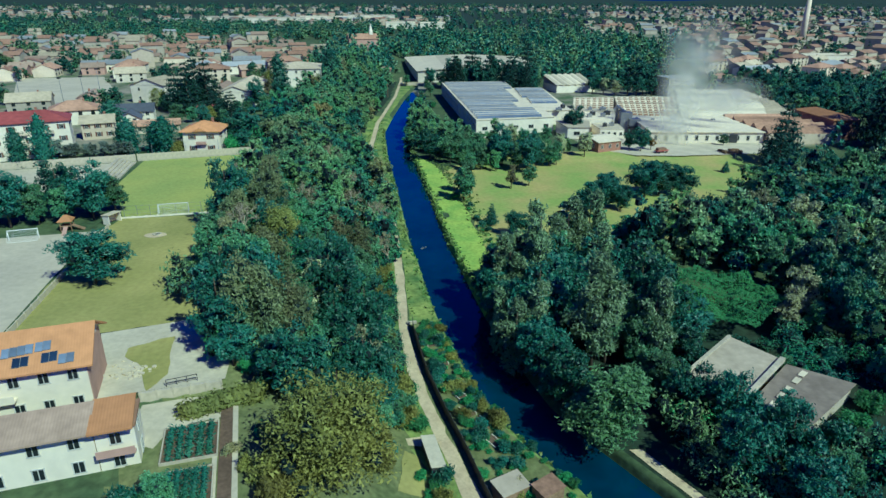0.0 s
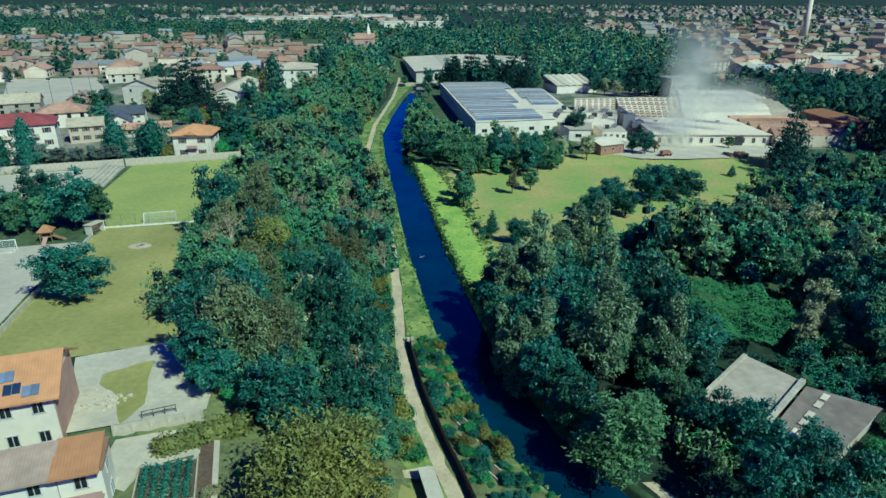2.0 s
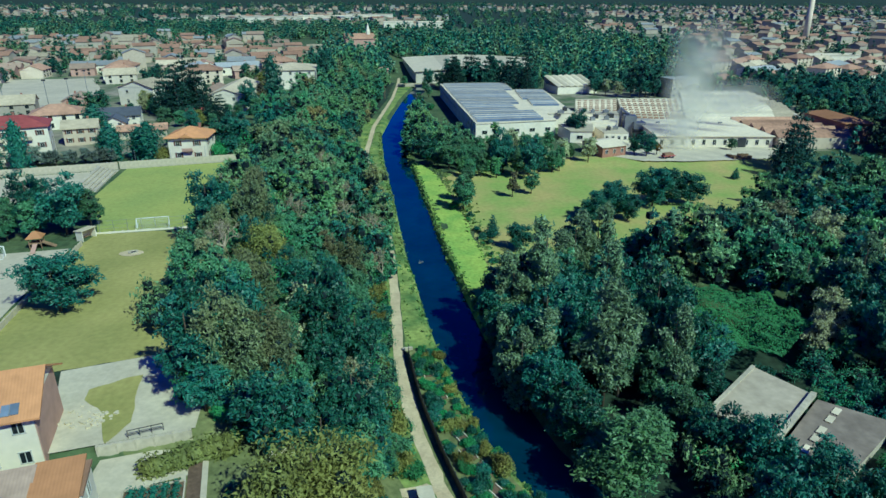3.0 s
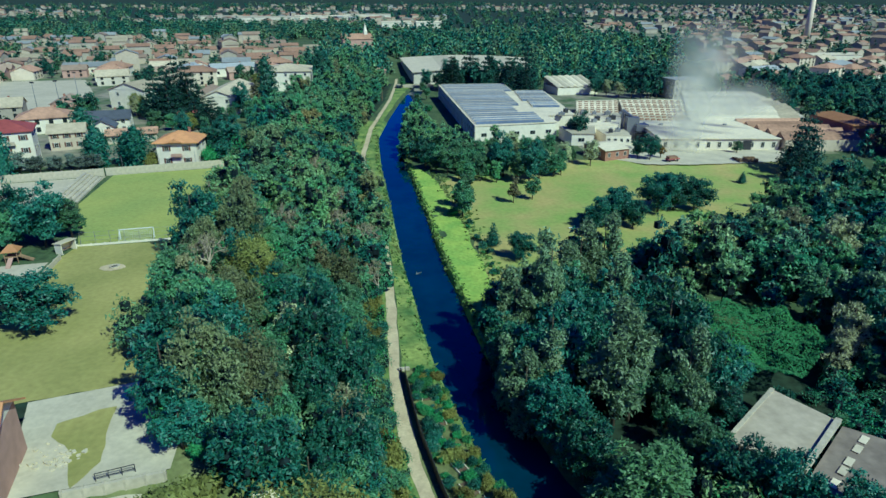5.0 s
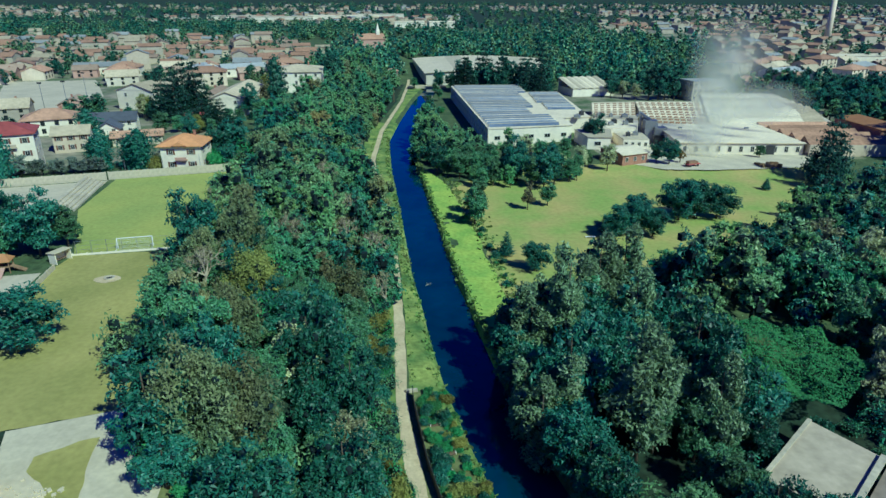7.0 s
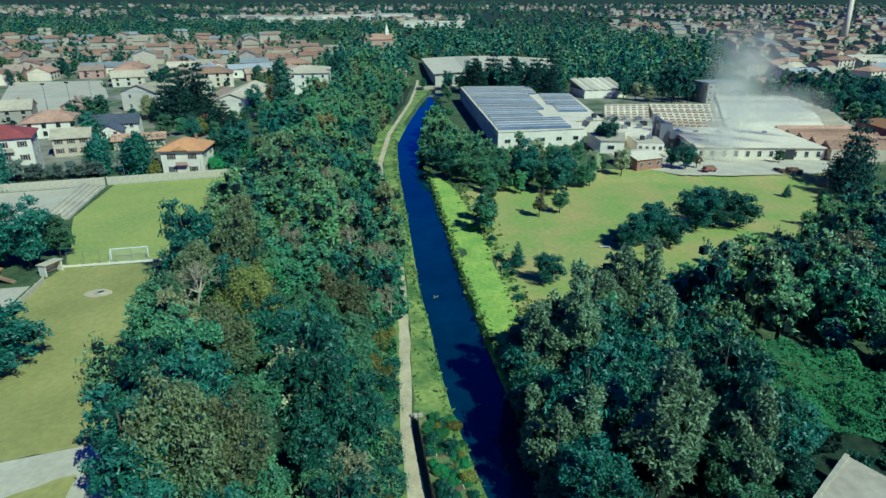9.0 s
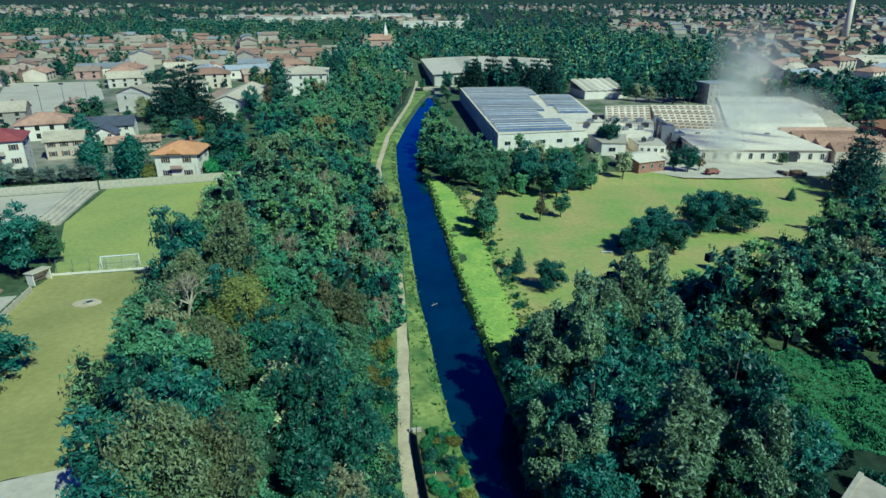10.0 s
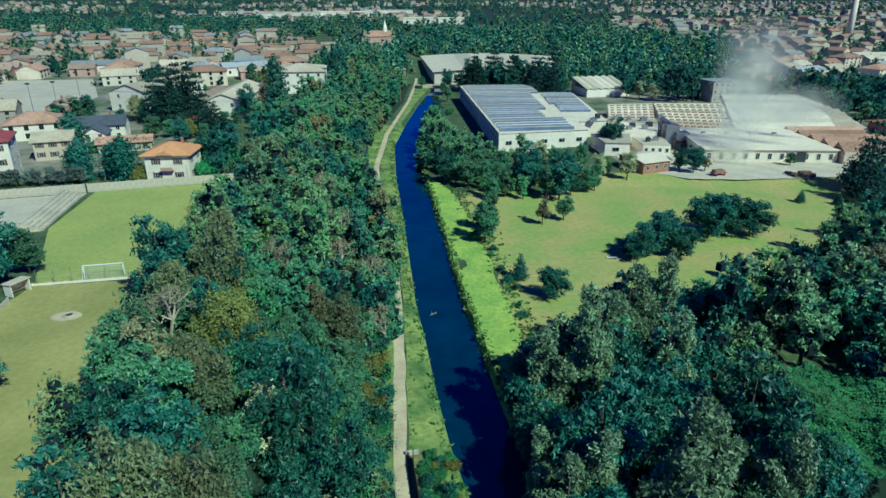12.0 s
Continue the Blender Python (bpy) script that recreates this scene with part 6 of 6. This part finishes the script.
# ---- allotments between the path and the river ----
ALLOT = [(6.2, 57), (3.6, 63), (0.9, 71), (-2.2, 82), (-4.6, 95), (-5.6, 103.5), (-2.6, 104), (-0.8, 98), (2.6, 88), (5.6, 80), (9.8, 71), (14.2, 64), (17, 57)]
patch("allotment_ground", "garden_grass", ALLOT, 0.05, "dry grass and soil of the allotment strip", "allotment ground", 0.4)
# Fence in near-black: the shade on its visible side is put into the colour
garden_fence = thing("garden_fence", Matrix(), "solid garden fence along the gravel path, coloured dark for its shaded side", "fence")
for i in range(19):
    y0, y1 = 102.5 - 2.45 * i, 102.5 - 2.45 * (i + 1)
    a, b = (way_x(y0) + 1.75, y0), (way_x(y1) + 1.75, y1)
    m = mix2(a, b, 0.5)
    turn = math.atan2(b[1] - a[1], b[0] - a[0])
    part("post", Shape().box(a[0], a[1], VALLEY - 0.2, 0.12, 0.12, 2.1, turn), "dark_metal", garden_fence)
    part("panel", Shape().box(m[0], m[1], VALLEY, math.hypot(b[0] - a[0], b[1] - a[1]) - 0.1, 0.06, 1.7, turn), "dark_metal", garden_fence)
part("gate_slab", Shape().box(-5.3, 103.6, VALLEY, 1.8, 0.5, 0.5, 0.2), "concrete", garden_fence)
rr = random.Random(17)
made = 0
while made < 165:
    y = rr.uniform(58, 103)
    lo, hi = way_x(y) + 2.6, river_x(y) - 0.8
    if hi - lo < 1.0:
        continue
    x = rr.uniform(lo, hi)
    edge = (x - lo) / (hi - lo)
    place(rr.choices(("shrub", "shrub_dark", "shrub_pale"), (5, 2, 0.5 if edge < 0.7 else 1.2))[0], x, y, rr.uniform(0.28, 0.62), tall=rr.uniform(0.7, 1.2))
    made += 1
for y, u, w, turn in [(96, 0.35, 2.0, 100), (90, 0.45, 2.6, 110), (85, 0.3, 2.2, 118), (80, 0.45, 2.4, 120), (76, 0.4, 2.6, 122), (73, 0.5, 3.0, 125), (69, 0.45, 2.4, 125)]:
    x = way_x(y) + 2 + (river_x(y) - way_x(y) - 2) * u
    bed = thing("raised_bed", pose(x, y, VALLEY, 0, 0, turn), "garden bed edged with pale boards", "garden bed")
    part("soil", Shape().box(0, 0, 0, w, 1.3, 0.22), "soil", bed)
    for k in (-0.7, 0.7):
        part("board", Shape().box(0, k, 0, w, 0.1, 0.34), "white_wall", bed)
for x, y, turn, mat, w, d, label in [(8.6, 58.6, 30, "old_roof", 4.2, 3.0, "garden shed with a weathered grey sheet roof"), (13.2, 58.2, 35, "rust", 3.6, 2.6, "garden shed with a rusty sheet roof")]:
    shed = thing("garden_shed", pose(x, y, VALLEY, 0, 0, turn), label, "shed")
    part("wall", Shape().box(0, 0, -0.3, w - 0.3, d - 0.3, 2.2), "timber", shed)
    part("roof", Shape().slab([(-w / 2, -d / 2, 2.0), (w / 2, -d / 2, 2.0), (w / 2, d / 2, 2.3), (-w / 2, d / 2, 2.3)], 0.08), mat, shed)

# shed and track on the other side of the path
patch("track", "gravel", [(-8.8, 69.6), (-4.5, 69.3), (-1.4, 70.2), (0.2, 69.0), (-1.4, 67.6), (-4.6, 67.9), (-8.8, 68.6)], 0.09, "pale gravel spur off the path", "track", 0.3, 0.8, z=-0.9)
shed = thing("garden_shed", pose(-1.0, 64.9, land(-1.0, 64.9) - 0.1, 0, 0, 104), "long low shed with a pale slab roof beside the path", "shed")
part("wall", Shape().box(0, 0, -0.5, 6.2, 1.7, 2.3), "dark_metal", shed)
part("roof", Shape().slab([(-3.3, -1.0, 1.95), (3.3, -1.0, 1.95), (3.3, 1.0, 2.15), (-3.3, 1.0, 2.15)], 0.1), "paving", shed)
patch("garden_plot", "dry_pitch", [(-4.9, 66.4), (-2.6, 65.6), (-1.9, 58), (-5.2, 57.6)], 0.08, "dry tan grass plot beside the shed", "grass plot", 0.4, 0.7)
place("shrub_dark", 0.2, 60.6, 0.75)
place("shrub", -2.6, 61.5, 0.6)

# kitchen garden below the houses
GZ = 10.25
garden = [(-34.5, 55), (-30, 61.0), (-26.5, 62.5), (-18.5, 60), (-15.5, 45), (-30, 40)]
patch("garden_ground", "garden_grass", garden, 0.05, "yellow-green grass of the kitchen garden", "garden ground", 0.3, z=GZ)
for x, y, w, d in [(-27.81, 54.58, 5.6, 6.0), (-25.65, 47.22, 4.9, 5.8)]:
    bed = thing("vegetable_bed", pose(x, y, GZ + 0.05, 0, 0, 16), "netted vegetable bed with rows of green plants", "vegetable bed")
    part("soil", Shape().box(0, 0, 0, w, d, 0.18), "soil", bed)
    for i in range(5):
        q = np.random.default_rng(300 + i)
        c = [(-w / 2 + 0.7 + (w - 1.4) * i / 4, -d / 2 + 0.4 + (d - 0.8) * j / 9, 0.45) for j in range(10)]
        tagged(part("crop", core(cards(q, c, [0.42] * 10, 420, 0.2, up=-1), c, [0.4] * 10, 0.7), "leaf_dark", bed), kind="stuff")
    for k in (-1, 1):
        part("edging", Shape().box(k * (w / 2 + 0.1), 0, 0, 0.14, d + 0.3, 0.35), "concrete", bed)
        part("edging", Shape().box(0, k * (d / 2 + 0.1), 0, w, 0.14, 0.35), "concrete", bed)
patch("court", "paving", [(-35.6, 55.0), (-36.2, 61.6), (-31, 63.2), (-26, 63.4), (-25.6, 59.4), (-31, 57.2), (-31.6, 53.6)], 0.10, "pale paved court below the retaining wall", "court", z=GZ)
walkway = thing("garden_walk", pose(-23.14, 52.24, GZ + 0.06, 0, 0, 16), "pale concrete garden walk beside the beds", "garden walk")
part("slab", Shape().box(-1.2, 0, 0, 0.5, 19, 0.08), "paving", walkway)
part("slab", Shape().box(0.9, 0, 0, 0.6, 19, 0.08), "paving", walkway)
part("earth_strip", Shape().box(-0.1, 0, 0, 1.4, 19, 0.05), "soil", walkway)
KINDS["shrub_dry"] = bush(17, "leaf_brown", "round dried brown bush in the garden")
place("shrub_dry", -22.78, 52.96, 0.48)
for x, y, q in [(12.4, 134.6, 0.42), (13.1, 131.2, 0.5), (12.9, 128.2, 0.4)]:
    place("shrub_dry", x, y, q, label="dried brown bush at the edge of the river bank")
place("shrub", -20.0, 56.19, 0.85)
place("shrub", -18.84, 54.67, 0.7)
place("shrub_pale", -18.39, 49.46, 0.7)
place("shrub_pale", -20.63, 50.36, 0.4)
place("shrub_dark", -30.95, 44.98, 0.8)
place("shrub", -28.26, 43.63, 1.1)
place("shrub_pale", -16.59, 46.77, 0.9)
hut = thing("garden_shed", pose(-17.6, 64.6, 6.6, 0, 0, 16), "small white garden hut with a pale roof", "shed")
part("wall", Shape().box(0, 0, -0.5, 2.4, 2.2, 2.5), "white_wall", hut)
part("roof", Shape().slab([(-1.4, -1.3, 2.1), (1.4, -1.3, 2.1), (1.4, 1.3, 2.4), (-1.4, 1.3, 2.4)], 0.1), "sheet_white", hut)

# ---- by the river ----
patch("sand_bar", "gravel", [(25.8, 67.2), (27.5, 67.4), (30.4, 62.5), (34, 56), (32.2, 56), (30.2, 60), (27.8, 63.5)], 0.08, "pale gravel bar at the river edge", "gravel bar", 0.3)
bench = thing("bench", pose(36.8, 171.9, land(36.8, 171.9), 0, 0, 2), "long low white bench on the meadow grass", "bench")
part("seat", Shape().box(0, 0, 0.38, 2.6, 0.45, 0.08), "white_paint", bench)
for x in (-1.1, 1.1):
    part("leg", Shape().box(x, 0, -0.05, 0.12, 0.4, 0.43), "white_paint", bench)
place("cypress", 60.5, 160.5, 0.72)
branch = thing("driftwood", pose(-3.9, 146.2, WATER, 0, 0, 20), "bare branch sticking out of the water", "branch")
part("limb", Shape().tube((-0.9, 0, -0.1), (0.7, 0.2, 0.25), 0.09, 0.05), "pale_bark", branch)
part("twig", Shape().tube((0.1, 0.1, 0.12), (0.5, -0.7, 0.5), 0.05, 0.02), "pale_bark", branch)
part("twig", Shape().tube((-0.3, 0.05, 0.02), (-0.2, 0.8, 0.35), 0.05, 0.02), "pale_bark", branch)
for x, y in [(-31.5, 398), (-34.0, 330)]:
    pole = thing("utility_pole", pose(x, y, land(x, y)), "weathered wooden utility pole beside the path", "pole")
    part("shaft", Shape().tube((0, 0, -0.5), (0, 0, 8.5), 0.16, 0.11, 8), "timber", pole)
    part("crossarm", Shape().box(0, 0, 7.8, 1.4, 0.12, 0.12), "timber", pole)


def tufts(name, spots, mat, size, label, seed):
    """Blades of tall grass in upright fans."""
    rng = np.random.default_rng(seed)
    out = []
    for x, y, k in spots:
        z = land(x, y)
        for _ in range(3):
            a = rng.uniform(0, 6.28)
            d = np.array((math.cos(a), math.sin(a), 0)) * size * k
            p = np.array((x, y, z)) + rng.normal(size=3) * (0.25, 0.25, 0)
            up = np.array((rng.normal() * 0.3, rng.normal() * 0.3, 1.0)) * size * k
            out.append((np.array([p - d * 0.5, p + d * 0.5, p + d * 0.7 + up, p - d * 0.7 + up * 0.85]), np.array([[0, 1, 2, 3]]), 0))
    return joined(name, out, [mat], label, "grass")


rr = random.Random(23)
left_edge = [(river_x(y) - rr.uniform(0.2, 1.6), y, rr.uniform(0.5, 1.3)) for y in [rr.uniform(56, 300) for _ in range(500)]]
left_edge += [(way_x(y) + rr.choice((-1, 1)) * rr.uniform(1.5, 2.3), y, rr.uniform(0.4, 0.9)) for y in [rr.uniform(104, 320) for _ in range(300)]]
right_edge = [(river_x(y) + RIVER_WIDE + rr.uniform(0.0, 1.5), y, rr.uniform(0.5, 1.3)) for y in [rr.uniform(112, 260) for _ in range(450)]]
right_edge += [(river_x(y) + RIVER_WIDE + 1 + bank_wide(y) + rr.gauss(1.5, 1.5), y, rr.uniform(0.5, 1.5)) for y in [rr.uniform(114, 236) for _ in range(500)]]
tufts("tall_grass", left_edge + right_edge, "tall_grass", 0.42, "tall green grass along path and river", 24)


# stacked pallets and a loaded trailer in the factory yard
board = Shape().box(0, 0, 0.10, 1.2, 0.14, 0.03).mesh("board", M["timber"])
block = Shape().box(0, 0, 0.0, 1.2, 0.10, 0.10).mesh("bearer", M["timber"])
rr = random.Random(93)
for i in range(16):
    x, y, k = 112 + 1.5 * (i % 5) + rr.uniform(-0.2, 0.2), 240 + 1.6 * (i // 5) + rr.uniform(-0.2, 0.2), rr.randint(4, 9)
    pile = thing("pallet_stack", pose(x, y, 0.08, 0, 0, rr.uniform(-12, 12)), "stack of weathered wooden pallets on the yard", "pallets", "pallet stacks in the factory yard")
    for j in range(k):
        for q in (-0.5, 0.0, 0.5):
            part("bearer", block, "", pile, at=pose(0, q, 0.14 * j))
        for q in (-0.5, -0.17, 0.17, 0.5):
            part("board", board, "", pile, at=pose(0, q, 0.14 * j))
trailer = thing("trailer", pose(87.5, 241.5, 0.1, 0, 0, 20), "low red flatbed trailer parked at the yard edge", "trailer")
part("bed", Shape().box(0, 0, 0.8, 5.4, 2.2, 0.25), "tile_red", trailer)
part("load", Shape().box(-0.4, 0, 1.05, 3.6, 1.8, 0.9).box(1.7, 0.2, 1.05, 0.8, 1.4, 0.5), "rust", trailer)
for x in (-1.6, 1.6):
    for y in (-0.95, 0.95):
        part("wheel", Shape().tube((x, y - 0.13, 0.42), (x, y + 0.13, 0.42), 0.42, 0.42, 12), "dark_metal", trailer)


# ---- smoke over the factory ----
smoke = bpy.data.materials.new("smoke_haze")
smoke.use_nodes = True
nt = smoke.node_tree
bsdf = nt.nodes["Principled BSDF"]
bsdf.inputs["Base Color"].default_value, bsdf.inputs["Roughness"].default_value = (0.86, 0.82, 0.66, 1), 1.0
bsdf.inputs["Specular IOR Level"].default_value = 0.0
place_co = nt.nodes.new("ShaderNodeTexCoord")
haze = nt.nodes.new("ShaderNodeTexNoise")
haze.inputs["Scale"].default_value, haze.inputs["Detail"].default_value = 0.9, 2.0
fade = nt.nodes.new("ShaderNodeTexGradient")
fade.gradient_type = "SPHERICAL"
thin = nt.nodes.new("ShaderNodeMath")
thin.operation = "MULTIPLY"
half = nt.nodes.new("ShaderNodeMath")
half.operation = "MULTIPLY"
half.inputs[1].default_value = 1.5
nt.links.new(place_co.outputs["Object"], haze.inputs["Vector"])
nt.links.new(place_co.outputs["Object"], fade.inputs["Vector"])
nt.links.new(haze.outputs["Fac"], thin.inputs[0])
nt.links.new(fade.outputs["Fac"], thin.inputs[1])
nt.links.new(thin.outputs[0], half.inputs[0])
glow_through = nt.nodes.new("ShaderNodeBsdfTranslucent")
glow_through.inputs["Color"].default_value = (0.86, 0.84, 0.76, 1)
blend = nt.nodes.new("ShaderNodeMixShader")
blend.inputs[0].default_value = 0.5
clear = nt.nodes.new("ShaderNodeBsdfTransparent")
veil = nt.nodes.new("ShaderNodeMixShader")
nt.links.new(bsdf.outputs[0], blend.inputs[1])
nt.links.new(glow_through.outputs[0], blend.inputs[2])
nt.links.new(half.outputs[0], veil.inputs[0])
nt.links.new(clear.outputs[0], veil.inputs[1])
nt.links.new(blend.outputs[0], veil.inputs[2])
nt.links.new(veil.outputs[0], nt.nodes["Material Output"].inputs["Surface"])
M["smoke"] = smoke
rr = random.Random(41)
wisp = Shape()
ring = [(math.cos(a * 0.5236), math.sin(a * 0.5236)) for a in range(12)]
wisp.add([(x, y, 0) for x, y in ring], [tuple(range(12))])
wisp = wisp.mesh("puff", M["smoke"])
plume = thing("smoke_plume", pose(97, 257, 1.0), "thin white smoke rising over the factory yard", "smoke")
for x, y, z, r, flat in [(0, 0, 2, 9, 0.8), (2, 3, 9, 10, 1.0), (4, 6, 17, 12, 1.0), (7, 10, 26, 14, 0.9), (12, 15, 36, 17, 0.8), (19, 8, 16, 15, 0.5), (31, 16, 18, 15, 0.5)]:
    part("puff", wisp, "", plume, at=pose(x, y, z, 78 + rr.uniform(-5, 5), rr.uniform(-8, 8), -16 + rr.uniform(-8, 8)) @ Matrix.Diagonal((r, r * flat, r, 1)))


# bushes that hang over the water on the right bank
rr = random.Random(57)
for i in range(34):
    y = 77 + 37 * i / 33 + rr.uniform(-0.6, 0.6)
    place(rr.choice(("shrub_dark", "shrub", "shrub_dark", "dark", "oak")), river_x(y) + RIVER_WIDE + rr.uniform(0.6, 3.2), y, rr.uniform(0.55, 0.85), tall=rr.uniform(0.9, 1.3))

for i in range(17):
    y = 77 + 36 * i / 16 + rr.uniform(-0.8, 0.8)
    place(rr.choice(("robinia", "oak", "dark", "ash")), river_x(y) + RIVER_WIDE + rr.uniform(0.2, 1.8), y, rr.uniform(0.75, 1.0), tall=rr.uniform(0.85, 1.1))
for x, y, q in [(36, 97, 1.0), (38, 104, 1.1), (40, 111, 1.0), (42, 92, 0.85), (45, 95, 0.7), (33, 82, 0.95), (36.5, 87, 0.9), (41, 87.5, 0.7), (33, 93, 1.1), (34, 79, 0.9), (73, 96, 1.0), (76, 101, 1.0)]:
    place(rr.choice(("dark", "oak", "robinia")), x, y, q, tall=rr.uniform(0.85, 1.1))
for i in range(26):
    y = rr.uniform(57, 74)
    x = way_x(y) - rr.uniform(2.6, 13)
    if math.hypot(x + 1, y - 65) > 3.2 and not (-5.6 < x < -1.4 and y < 67) and not (-9 < x < 1 and 67.2 < y < 70.4):
        place(rr.choice(("shrub", "shrub_dark", "shrub_pale", "shrub")), x, y, rr.uniform(0.4, 0.9), tall=rr.uniform(0.8, 1.3))
for i in range(40):
    y = rr.uniform(78, 130)
    place(rr.choice(("shrub", "shrub", "shrub_pale", "shrub_dark")), way_x(y) - rr.uniform(2.0, 7.0), y, rr.uniform(0.5, 1.0), tall=rr.uniform(0.7, 1.2))
for i in range(16):
    y = rr.uniform(122, 200)
    place(rr.choice(("shrub", "shrub_dark")), river_x(y) + RIVER_WIDE + bank_wide(y) + rr.uniform(1.5, 4.0), y, rr.uniform(0.3, 0.6))
